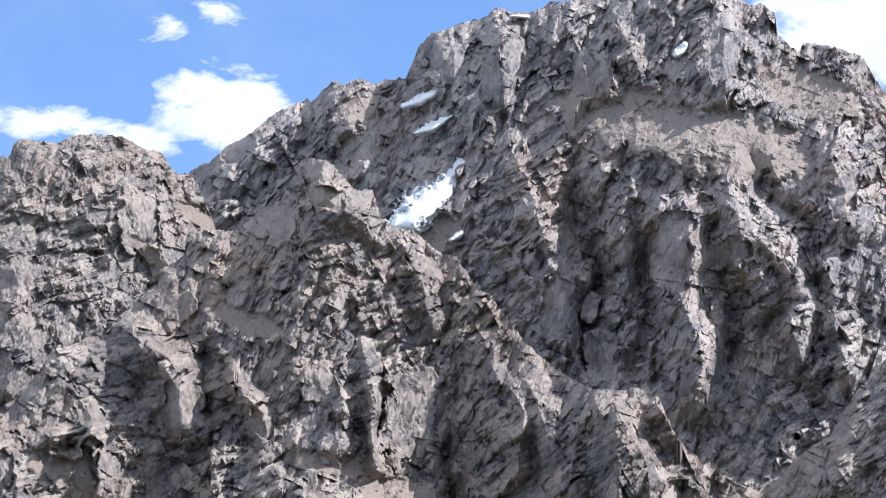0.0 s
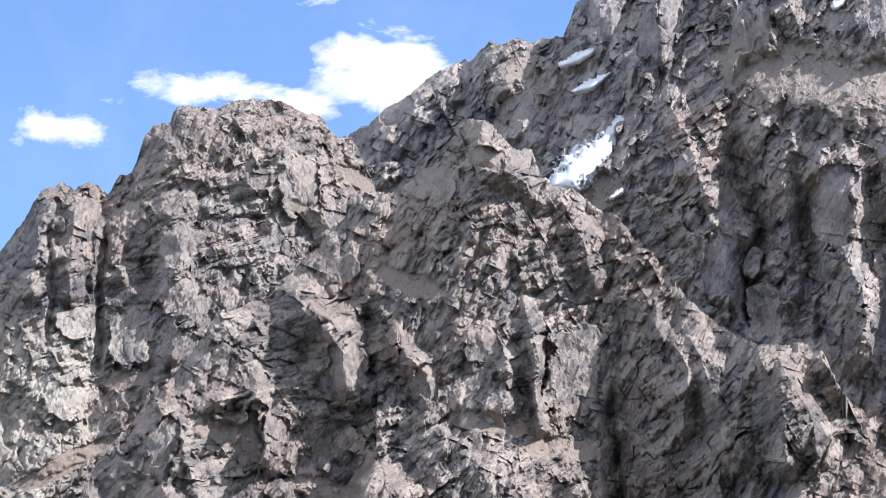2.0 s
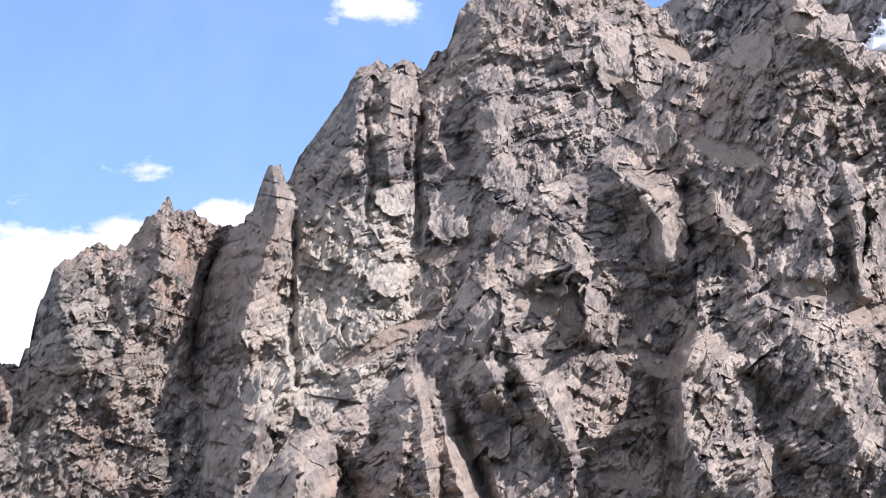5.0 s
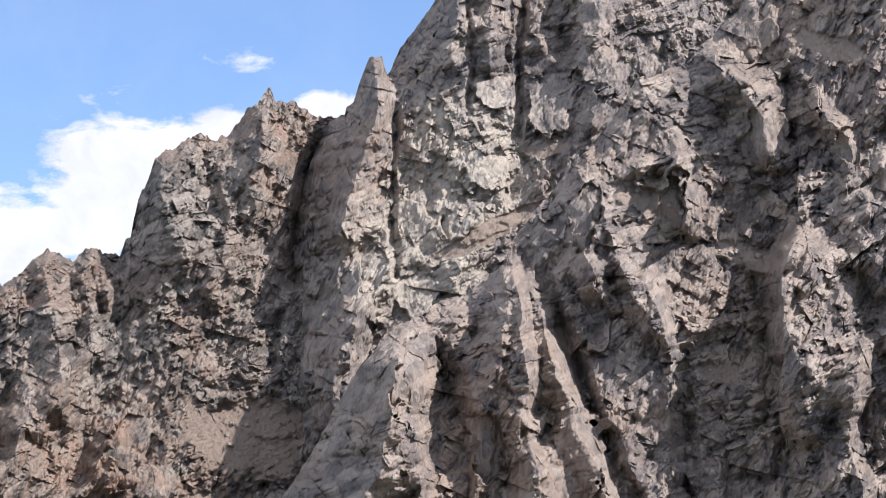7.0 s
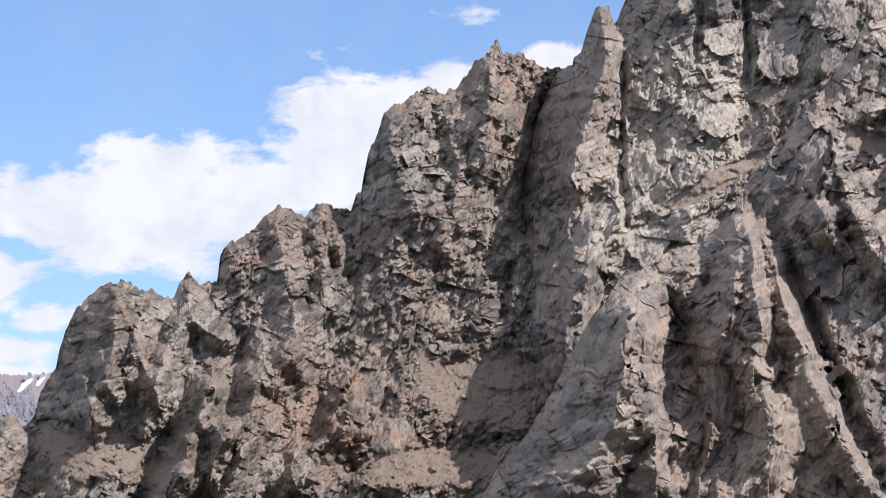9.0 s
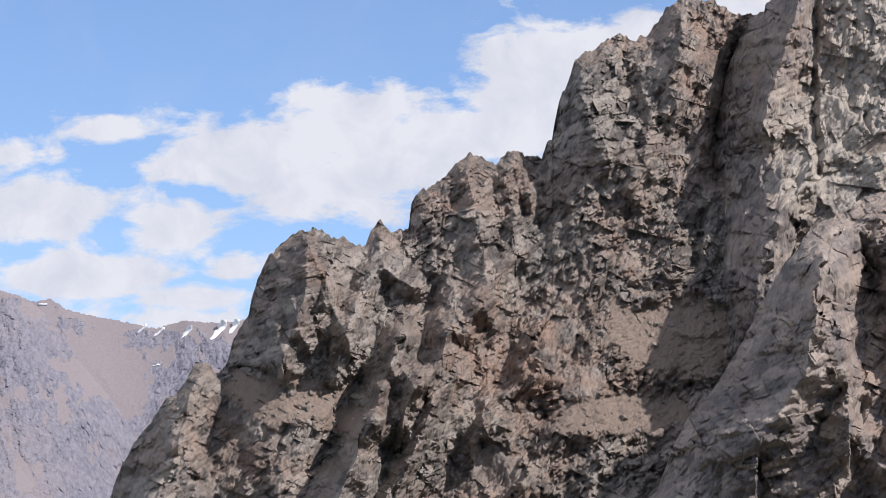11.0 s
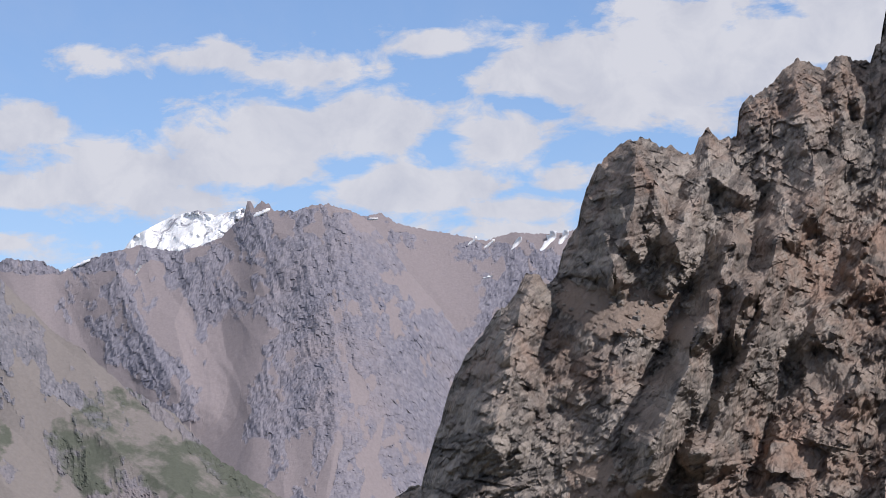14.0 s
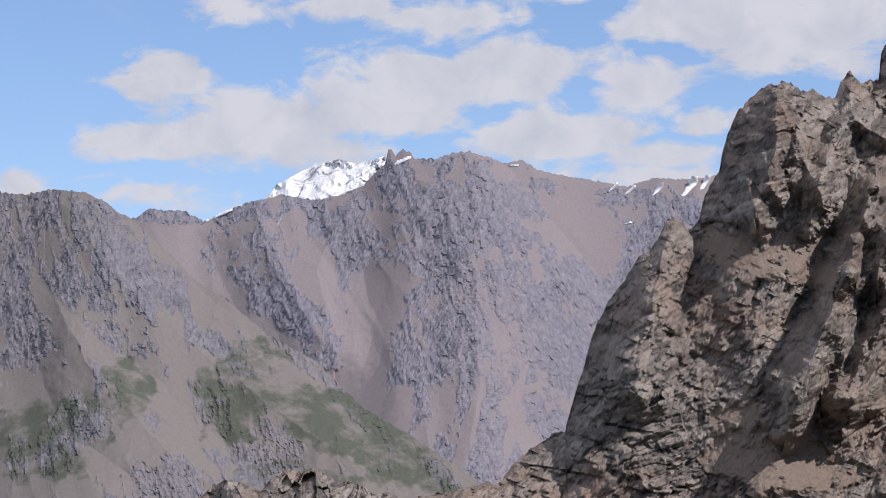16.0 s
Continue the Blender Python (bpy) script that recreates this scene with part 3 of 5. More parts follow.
        for kinds, spots in self.parts:
            for spot in spots:
                names.append(kinds)
                m = np.zeros(places.shape[:2])
                m[:len(e)] = self.patch(bb, e, spot, kinds != "scree_slope")
                free = (m > 0.5) & (part == 0)
                rows_in, cols_in = np.nonzero(free)
                if len(rows_in) == 0:
                    continue
                # only what hangs together with the middle of the spot
                r0, r1, c0, c1 = rows_in.min(), rows_in.max() + 1, cols_in.min(), cols_in.max() + 1
                window = free[r0:r1, c0:c1]
                q = np.argmin((rows_in - rows_in.mean()) ** 2 + (cols_in - cols_in.mean()) ** 2)
                held = np.zeros(window.shape, dtype=bool)
                held[rows_in[q] - r0, cols_in[q] - c0] = True
                count = 0
                while held.sum() > count:
                    count = held.sum()
                    for _ in range(6):
                        grown = held.copy()
                        grown[1:] |= held[:-1]
                        grown[:-1] |= held[1:]
                        grown[:, 1:] |= held[:, :-1]
                        grown[:, :-1] |= held[:, 1:]
                        held = grown & window
                part[r0:r1, c0:c1][held] = len(names)
        part[:len(e)][e < low - step] = -1
        cell = part[:-1, :-1]
        thing = tagged(new(name, grid_mesh(name, places, material, masks, cell == 0)), label, category, kind=kind)
        for k, kinds in enumerate(names):
            if (cell == k + 1).sum() > 20:
                ob = new(kinds, grid_mesh(kinds, places, material, masks, cell == k + 1))
                ob.parent = thing
        return thing

    def snow(self, path, wide, label, lift=4.0, turn=0.0, proud=-1.0):
        """A snow patch along a path, with its half width (degrees) at each point."""
        p = np.array(path)
        w = np.array(wide)
        b = np.arange(p[:, 0].min() - w.max(), p[:, 0].max() + w.max(), STEP * 1.3)
        e = np.arange(p[:, 1].min() - w.max(), p[:, 1].max() + w.max(), STEP * 1.3)
        bb, ee = np.meshgrid(b, e)
        bend = 0.5 * w.max() * fractal(bb * 9, ee * 9, 21, 3)
        dist, _, along = to_path(bb + bend, ee, path)
        half = np.interp(along * (len(p) - 1), np.arange(len(p)), w)
        inside = 1 - dist / half
        heap = np.clip(inside, -0.6, 0.8)
        inside = inside + 0.35 * fractal(bb * 9, ee * 9, 3, 4) + 0.8 * fractal(bb * 24, ee * 24, 8, 3)
        d, _ = self.depth(bb, ee, False)
        for _ in range(40):
            d = (d + np.roll(d, 1, 0) + np.roll(d, -1, 0) + np.roll(d, 1, 1) + np.roll(d, -1, 1)) / 5
        d = d + self.size * (-proud - lift * heap) + turn * (bb - p[:, 0].mean()) * 30 - 8 * turn + 22 * self.size * np.maximum(0, 0.2 - inside)
        keep = inside > -0.7
        cell = keep[:-1, :-1] & keep[1:, :-1] & keep[:-1, 1:] & keep[1:, 1:]
        i = np.arange(bb.size).reshape(bb.shape)
        quads = np.stack([i[:-1, :-1], i[:-1, 1:], i[1:, 1:], i[1:, :-1]], -1)[cell]
        used, quads = np.unique(quads, return_inverse=True)
        mesh = bpy.data.meshes.new("snow_patch")
        mesh.from_pydata(survey(bb, ee, d).reshape(-1, 3)[used].tolist(), [], quads.reshape(-1, 4).tolist())
        mesh.polygons.foreach_set("use_smooth", np.ones(len(mesh.polygons), dtype=bool))
        mesh.materials.append(SNOW)
        return tagged(new("snow_patch", mesh), label, "snow", group="snow patches")


summit = Face(
    crest=[(-4.76, 13.79), (-4.33, 14.12), (-4.07, 14.24), (-3.83, 14.46), (-3.41, 14.70), (-3.12, 14.96), (-2.83, 15.17), (-2.54, 15.23), (-2.24, 15.36), (-1.95, 15.65), (-1.73, 15.61), (-1.51, 15.70), (-1.21, 15.59), (-0.96, 15.70), (-0.68, 15.69), (-0.47, 16.24), (-0.23, 16.47), (0.02, 16.53), (0.27, 16.67), (0.61, 16.69), (0.83, 16.88), (1.51, 16.83), (1.73, 16.90), (1.86, 17.00), (2.60, 17.09), (3.30, 17.32), (4.09, 17.45), (4.79, 17.30), (5.33, 16.96), (5.57, 16.91), (5.79, 16.77), (5.82, 16.43), (6.01, 16.29), (6.17, 16.14), (6.30, 16.26), (6.74, 16.21), (7.04, 16.13), (7.33, 15.98), (7.52, 15.64), (7.69, 15.45), (8.18, 15.06), (8.95, 14.66)],
    far=[(-6, 1850), (0, 1800), (9, 1720)], steep=54, seed=11, grain=1.0, bedded=-0.14, jag=1.4, profile=[(0, 0.75), (1.0, 0.75), (1.4, 1.15), (2.6, 1.05), (3.2, 0.45), (8, 0.45)], beds=1.1, size=0.58, upright=0.4, loose=0.85, flutes=1.0,
    foot=[(-6, 12.5), (-2, 12.3), (0, 11.8), (2, 9.8), (3, 9.4), (4.5, 8.0), (5.4, 7.8), (7, 9.2), (10, 10)],
    scree=[(*p, 1.7, 0.6, -12) for p in [(3.39, 14.99), (4.86, 14.60)]] + [(*p, 1.0, 0.45, -20) for p in [(6.44, 15.43)]] + [(*p, 0.5, 0.3, 30) for p in [(-0.04, 13.07), (-1.45, 15.20)]],
    parts=[("tower", [(4.83, 16.45, 0.53, 0.53, 0), (6.45, 16.04, 0.38, 0.21, 0), (1.11, 16.47, 0.38, 0.33, 0)])],
    slabs=[(3.97, 12.84, 0.33, 0.72, -6), (6.95, 13.76, 0.24, 0.48, -8), (2.72, 11.04, 0.29, 0.43, 8), (4.83, 16.26, 0.38, 0.57, 0), (1.97, 11.84, 0.29, 0.53, -12), (-1.44, 14.55, 0.38, 0.24, 25), (-2.93, 15.02, 0.33, 0.17, 28), (-3.60, 14.47, 0.29, 0.19, 30), (5.14, 12.84, 0.24, 0.19, -20), (4.70, 12.70, 0.24, 0.24, -25)]
    + [(0.82, 15.66, 0.22, 0.43, -4), (0.12, 16.00, 0.29, 0.43, 4), (2.80, 15.78, 0.14, 0.38, 14), (2.45, 15.82, 0.22, 0.38, -8), (1.17, 16.04, 0.22, 0.38, -8), (4.04, 15.87, 0.29, 0.16, 0), (2.53, 11.80, 0.16, 0.29, -15)],
    ribs=[
        ([(4.18, 13.54), (4.38, 12.68), (4.27, 11.73), (4.48, 10.96)], 0.35, 22, 2.4),
        ([(5.06, 13.52), (5.33, 12.66), (5.60, 11.90)], 0.3, 16, 1.8),
        ([(2.52, 13.56), (2.71, 12.41), (2.41, 11.37), (2.69, 10.79)], 0.28, -18, 1.0),
        ([(3.59, 12.69), (3.77, 11.73), (3.66, 10.59)], 0.28, -15, 1.0),
        ([(5.87, 12.93), (6.19, 12.07), (6.26, 11.32)], 0.3, 16, 1.6),
        ([(3.41, 14.12), (3.06, 13.55), (3.20, 12.69)], 0.25, 14, 1.4),
        ([(2.40, 16.13), (2.49, 15.65), (2.34, 15.18)], 0.25, 14, 1.6),
        ([(2.74, 16.17), (2.95, 15.64)], 0.2, 12, 1.4),
        ([(0.96, 16.52), (1.06, 15.85), (0.96, 15.28)], 0.3, 16, 2.0),
        ([(1.17, 14.54), (1.57, 13.89), (1.72, 13.32)], 0.4, 10, 0.8),
        ([(1.72, 13.27), (1.97, 12.46), (2.12, 11.42)], 0.4, 24, 2.6),
        ([(3.58, 13.51), (4.07, 13.03), (4.16, 12.08), (4.35, 11.32), (4.20, 10.37)], 0.7, 24, 0.8),
        ([(4.95, 13.60), (5.82, 12.64), (6.00, 11.88), (6.18, 10.92)], 0.6, 18, 0.7),
        ([(6.72, 14.62), (6.95, 13.86), (6.99, 13.29)], 0.45, 16, 0.8),
        ([(6.40, 12.82), (6.77, 11.68), (6.94, 10.73)], 0.5, 16, 0.7),
        ([(0.07, 16.46), (0.13, 15.79), (0.53, 15.22)], 0.4, 20, 1.2),
    ] + [
        ([(0.91, 16.65), (1.17, 15.80), (0.92, 15.42)], 0.4, 16, 1.0),
        ([(2.31, 16.14), (2.60, 15.42)], 0.35, 14, 0.8),
        ([(2.78, 16.13), (2.92, 15.52)], 0.3, 14, 0.8),
        ([(4.78, 16.92), (4.88, 16.26), (4.97, 15.69)], 0.55, 26, 1.2),
        ([(2.90, 16.94), (3.10, 16.47), (3.49, 15.89)], 0.45, 14, 0.8),
        ([(3.99, 16.03), (4.23, 15.79)], 0.3, 12, 1.0),
        ([(-1.84, 15.19), (-1.44, 14.72), (-1.33, 14.15)], 0.6, 16, 1.0),
    ] + [
        ([(-3.12, 14.93), (-3.60, 14.30), (-4.06, 13.33)], 0.8, 16, 0.8),
        ([(1.51, 16.56), (1.12, 15.61), (0.53, 14.94), (0.14, 14.27), (-0.44, 13.50), (-0.93, 13.20)], 0.55, -4, 1.0),
        ([(2.21, 14.28), (2.31, 13.04), (2.70, 12.27), (2.70, 10.94)], 0.4, -20, 0.8),
        ([(3.29, 12.94), (3.58, 11.70), (3.28, 10.75)], 0.3, -16, 0.8),
        ([(4.65, 13.03), (4.94, 12.08), (4.93, 10.93)], 0.35, -16, 0.8),
        ([(5.35, 14.45), (5.54, 13.88), (6.40, 13.20), (6.20, 12.25)], 0.35, -18, 0.8),
        ([(-2.53, 15.08), (-2.47, 14.51)], 0.15, -9, 1.0),
    ])
dome = Face(
    crest=[(-13.14, 5.66), (-12.98, 6.02), (-12.81, 6.35), (-12.74, 6.92), (-12.71, 7.50), (-12.70, 8.26), (-12.52, 8.74), (-12.37, 9.21), (-12.23, 9.59), (-12.08, 9.97), (-11.93, 10.26), (-11.79, 10.35), (-11.64, 10.49)] + [(-11.66, 10.37), (-11.52, 10.59), (-11.40, 11.02), (-11.25, 11.37), (-11.04, 11.37), (-10.94, 11.07), (-10.86, 11.21), (-10.72, 11.55), (-10.48, 11.83), (-10.23, 12.17), (-9.99, 12.50), (-9.86, 12.79), (-9.73, 12.98), (-9.45, 13.10), (-9.38, 13.15), (-9.26, 13.08), (-9.16, 13.03), (-9.06, 13.10), (-8.89, 13.18), (-8.72, 13.08), (-8.57, 12.98), (-8.38, 13.27), (-8.18, 13.36), (-8.08, 13.55)] + [(-8.06, 13.65), (-7.96, 13.99), (-7.81, 14.15), (-7.52, 14.21), (-7.47, 14.42), (-7.27, 14.49), (-6.88, 14.45), (-6.69, 14.47), (-6.49, 14.59), (-6.00, 14.63), (-5.60, 14.61), (-5.31, 14.44), (-4.91, 14.34), (-4.77, 14.13), (-4.62, 13.99), (-4.43, 14.01), (-4.28, 13.84), (-4.13, 13.55), (-3.94, 13.08), (-3.46, 12.59)],
    far=[(-15, 1480), (-10, 1560), (-3, 1640)], steep=53, seed=23, size=0.58,
    foot=[(-15, 4.9), (-12, 4.5), (-9, 7), (-6, 9.5), (-3, 11.5)], lean=6, rough=0.85, beds=0.9, flutes=0.8,
    parts=[("pinnacle", [(-11.13, 10.88, 0.34, 0.62, 0)]), ("shoulder", [(-9.32, 12.60, 0.53, 0.53, 0)]), ("cap_rock", [(-7.13, 14.30, 0.38, 0.17, 0)])],
    scree=[(*p, 0.9, 0.16, 22) for p in [(-8.80, 8.65), (-9.47, 8.26)]] + [(*p, 0.5, 0.14, 5) for p in [(-8.14, 9.84)]] + [(*p, 0.5, 0.14, -35) for p in [(-5.02, 12.61), (-4.24, 13.27)]] + [(*p, 0.8, 0.14, 25) for p in [(-9.10, 8.52)]],
    slabs=[(-9.24, 9.47, 0.44, 0.32, -6), (-7.27, 11.26, 0.48, 0.38, 8), (-10.48, 8.64, 0.33, 0.32, 10), (-8.14, 10.56, 0.36, 0.48, -4), (-10.42, 7.31, 0.43, 0.38, -6), (-6.00, 13.26, 0.21, 0.12, -8), (-5.26, 13.13, 0.38, 0.48, 10), (-7.37, 12.13, 0.29, 0.33, -6), (-9.11, 10.79, 0.33, 0.24, 0)],
    pale=[(*p, 1.3, 1.5, 0) for p in [(-9.58, 9.55), (-10.43, 8.02)]],
    ribs=[
        ([(-10.85, 10.77), (-10.85, 9.72), (-10.80, 8.78), (-10.80, 7.64)], 0.1, -9, 1.0),
        ([(-8.71, 13.08), (-8.58, 12.03), (-8.63, 11.08), (-8.68, 10.03)], 0.14, -11, 1.0),
        ([(-9.53, 12.50), (-9.48, 11.55), (-9.54, 10.50)], 0.1, -8, 1.0),
        ([(-9.81, 12.83), (-9.70, 12.02), (-9.79, 11.26)], 0.5, 14, 0.8),
        ([(-9.03, 12.98), (-9.12, 12.03), (-9.21, 11.26)], 0.45, 12, 0.6),
        ([(-7.47, 12.51), (-7.27, 12.04), (-7.42, 11.66)], 0.5, 14, 0.9),
        ([(-5.51, 13.66), (-5.02, 12.99), (-4.63, 12.51)], 0.5, 16, 0.8),
    ] + [
        ([(-6.00, 13.47), (-5.90, 13.18)], 0.4, 8, 1.0),
        ([(-7.95, 11.94), (-7.85, 11.56)], 0.35, -16, 1.0),
        ([(-6.00, 12.75), (-5.95, 12.37)], 0.3, -10, 1.0),
        ([(-11.14, 11.38), (-11.13, 10.58), (-11.50, 9.53), (-11.67, 8.39)], 0.45, 32, 0.7),
        ([(-11.31, 7.28), (-11.55, 6.42), (-11.45, 5.56)], 0.35, 36, 3.0),
        ([(-6.88, 11.47), (-7.17, 10.89), (-7.46, 10.32)], 0.5, 10, 0.8),
        ([(-10.65, 7.96), (-11.13, 7.30), (-11.71, 6.73), (-11.81, 5.39)], 0.5, 24, 1.5),
        ([(-11.31, 9.21), (-11.22, 8.63), (-11.80, 7.68)], 0.4, 14, 1.0),
    ])
crags = Face(
    crest=[(-25.57, -0.20), (-25.00, -0.07), (-24.23, 0.09), (-23.95, 0.37), (-23.70, 0.61), (-23.08, 0.89), (-22.98, 1.32), (-22.78, 1.89), (-22.64, 2.36), (-22.49, 2.74), (-22.29, 3.12), (-22.00, 3.50), (-21.81, 3.78), (-21.47, 4.11), (-21.32, 4.42), (-21.18, 4.49), (-21.04, 4.42), (-20.96, 4.32)] + [(-20.91, 4.30), (-20.77, 4.49), (-20.67, 4.87), (-20.42, 5.25), (-20.37, 5.54), (-20.23, 5.92), (-20.08, 6.30), (-19.84, 6.48), (-19.60, 6.72), (-19.45, 6.76), (-19.02, 6.61), (-18.74, 6.52), (-18.61, 6.44), (-18.45, 6.46), (-18.35, 6.70), (-18.19, 6.89), (-18.02, 6.69), (-17.88, 6.79), (-17.71, 6.74)] + [(-17.71, 6.82), (-17.67, 7.20), (-17.46, 7.44), (-17.29, 7.51), (-17.10, 7.68), (-16.91, 7.89), (-16.67, 8.00), (-16.43, 7.92), (-16.23, 7.83), (-16.12, 7.99), (-15.93, 8.12), (-15.75, 8.02), (-15.61, 8.05), (-15.46, 7.96), (-15.37, 8.21), (-15.28, 8.28), (-15.24, 8.55), (-15.16, 8.93), (-15.00, 9.26), (-14.89, 9.60), (-14.65, 9.74), (-14.36, 9.93), (-14.14, 10.09), (-13.97, 9.93), (-13.68, 10.00), (-13.58, 10.12), (-13.34, 10.41), (-13.19, 10.57), (-13.05, 10.74), (-12.95, 10.85), (-12.85, 10.64), (-12.56, 10.60), (-12.32, 10.47), (-12.18, 10.34), (-11.93, 10.33), (-11.69, 10.38), (-11.40, 9.97), (-11.22, 8.63)],
    far=[(-28, 1260), (-22.5, 1370), (-20, 1420), (-13, 1545), (-10, 1560)], steep=54, seed=37, grain=0.62, bedded=-0.1, jag=2.0, loose=0.8, ridged=0.45, firm=0.95, foot=[(-40, -0.9), (-16.4, -0.9), (-15.8, -0.4), (-15, 0.1), (-14, 0.8), (-13, 2.3), (-12, 4.1), (-11, 6)], lean=14, beds=0.5, flutes=1.0, size=0.55, rough=1.0,
    parts=[("tower", [(-12.95, 10.41, 0.29, 0.43, 0), (-14.14, 9.81, 0.29, 0.29, 0), (-16.66, 7.59, 0.53, 0.43, 0), (-15.92, 7.73, 0.24, 0.38, 0), (-18.22, 6.53, 0.29, 0.38, 0), (-19.52, 6.14, 0.57, 0.62, 0)])],
    scree=[(*p, 1.35, 0.75, -8) for p in [(-13.25, 4.92)]] + [(*p, 1.5, 0.4, 4) for p in [(-14.11, 3.59)]] + [(*p, 0.8, 0.4, -10) for p in [(-12.87, 5.30)]]
    + [(*p, 0.8, 0.4, -30) for p in [(-20.16, 3.84), (-19.11, 3.75)]] + [(-19.61, 0.33, 1.42, 0.57, -12), (-20.17, 1.01, 0.57, 0.38, -10)] + [(*p, 0.6, 0.25, 30) for p in [(-19.15, 3.81)]],
    slabs=[(-15.26, 4.90, 0.32, 0.38, -20), (-14.78, 4.14, 0.38, 0.27, -10)] + [(-16.23, 2.73, 0.53, 0.43, -20), (-16.82, 1.32, 0.57, 0.29, -8)],
    ribs=[
        ([(-11.95, 10.19), (-12.32, 9.28), (-12.50, 8.51), (-12.57, 7.56)], 0.28, -28, 1.0),
        ([(-12.71, 7.18), (-12.75, 6.60), (-12.89, 6.12)], 0.2, -12, 1.0),
        ([(-18.21, 3.91), (-18.60, 2.96), (-19.04, 1.82), (-19.43, 0.87)], 0.5, 30, 0.6),
        ([(-18.26, 3.43), (-18.37, 2.39), (-18.57, 1.15)], 0.25, 14, 1.0),
        ([(-17.77, 4.95), (-17.50, 4.09), (-17.89, 3.33)], 0.35, 18, 1.5),
        ([(-16.83, 4.46), (-17.51, 3.24), (-18.00, 1.81), (-18.48, 0.68)], 0.3, 16, 1.6),
        ([(-16.75, 3.32), (-17.05, 2.19), (-17.53, 0.86)], 0.3, -14, 1.0),
        ([(-19.39, 5.92), (-19.58, 5.06), (-19.83, 4.49)], 0.3, 16, 1.6),
        ([(-18.43, 5.81), (-18.73, 5.06), (-18.92, 4.30)], 0.25, 14, 1.2),
        ([(-17.10, 5.89), (-17.49, 5.23), (-18.11, 4.29)], 0.25, -10, 1.0),
        ([(-19.39, 6.32), (-19.47, 5.56), (-19.83, 4.61)], 0.3, 18, 1.8),
        ([(-18.25, 6.34), (-18.33, 5.58), (-18.61, 5.10)], 0.3, 18, 1.5),
        ([(-17.76, 5.12), (-18.11, 4.07), (-18.57, 3.29)], 0.35, 24, 1.6),
        ([(-16.90, 5.13), (-17.27, 4.46), (-17.82, 3.50)], 0.3, 20, 1.4),
        ([(-15.96, 6.38), (-16.43, 5.61), (-16.71, 5.04)], 0.25, 14, 1.2),
        ([(-15.28, 5.24), (-15.56, 4.67), (-16.21, 3.71)], 0.3, 14, 1.2),
        ([(-19.48, 6.75), (-19.19, 6.04), (-18.89, 5.29), (-18.65, 4.62)], 0.55, 22, 0.9),
        ([(-19.94, 5.66), (-19.65, 4.90), (-19.55, 4.52)], 0.25, -16, 1.0),
        ([(-18.24, 6.86), (-18.04, 6.15), (-17.56, 5.77)], 0.35, 14, 0.8),
        ([(-16.71, 7.95), (-16.52, 7.02), (-16.42, 6.16), (-16.32, 5.40)], 0.5, 16, 0.8),
        ([(-15.85, 7.69), (-15.77, 6.97)], 0.14, -12, 1.0),
        ([(-17.56, 4.91), (-17.94, 4.82), (-18.07, 3.96)], 0.4, 18, 0.9),
        ([(-14.79, 9.60), (-14.69, 8.64), (-14.31, 7.88)], 0.55, 16, 0.9),
    ] + [
        ([(-13.05, 10.64), (-13.15, 9.60), (-13.73, 8.36), (-13.92, 7.50)], 0.6, 20, 0.8),
        ([(-14.11, 9.79), (-13.82, 8.64)], 0.25, -10, 1.0),
        ([(-13.44, 9.12), (-13.53, 8.36)], 0.3, -8, 1.0),
        ([(-18.11, 3.96), (-18.44, 3.18), (-18.82, 2.32), (-19.30, 1.46)], 0.6, 40, 1.0),
        ([(-17.67, 5.08), (-17.82, 4.51), (-17.58, 4.03)], 0.4, 22, 0.9),
        ([(-17.17, 4.11), (-17.39, 3.25), (-18.03, 2.33), (-18.32, 1.46)], 0.8, 30, 0.8),
        ([(-16.46, 5.88), (-17.02, 4.96), (-17.31, 4.25)], 0.7, 24, 0.7),
    ] + [
        ([(-14.82, 3.74), (-15.58, 2.79), (-16.25, 1.66)], 0.8, 20, 0.8),
        ([(-16.44, 3.75), (-16.15, 2.99), (-15.78, 2.41)], 0.6, 20, 0.9),
        ([(-15.38, 5.27), (-15.48, 4.51), (-15.96, 3.37)], 0.6, 20, 0.9),
        ([(-18.34, 4.42), (-18.82, 3.56), (-19.11, 2.79)], 0.3, -14, 1.0),
        ([(-19.11, 5.66), (-19.59, 4.70), (-19.78, 4.32)], 0.45, 18, 0.8),
        ([(-21.24, 4.46), (-21.50, 3.74), (-21.59, 2.60), (-21.87, 1.65)], 0.7, 22, 1.0),
        ([(-16.03, 8.13), (-15.85, 7.36), (-15.95, 6.22)], 0.4, 14, 0.8),
    ])
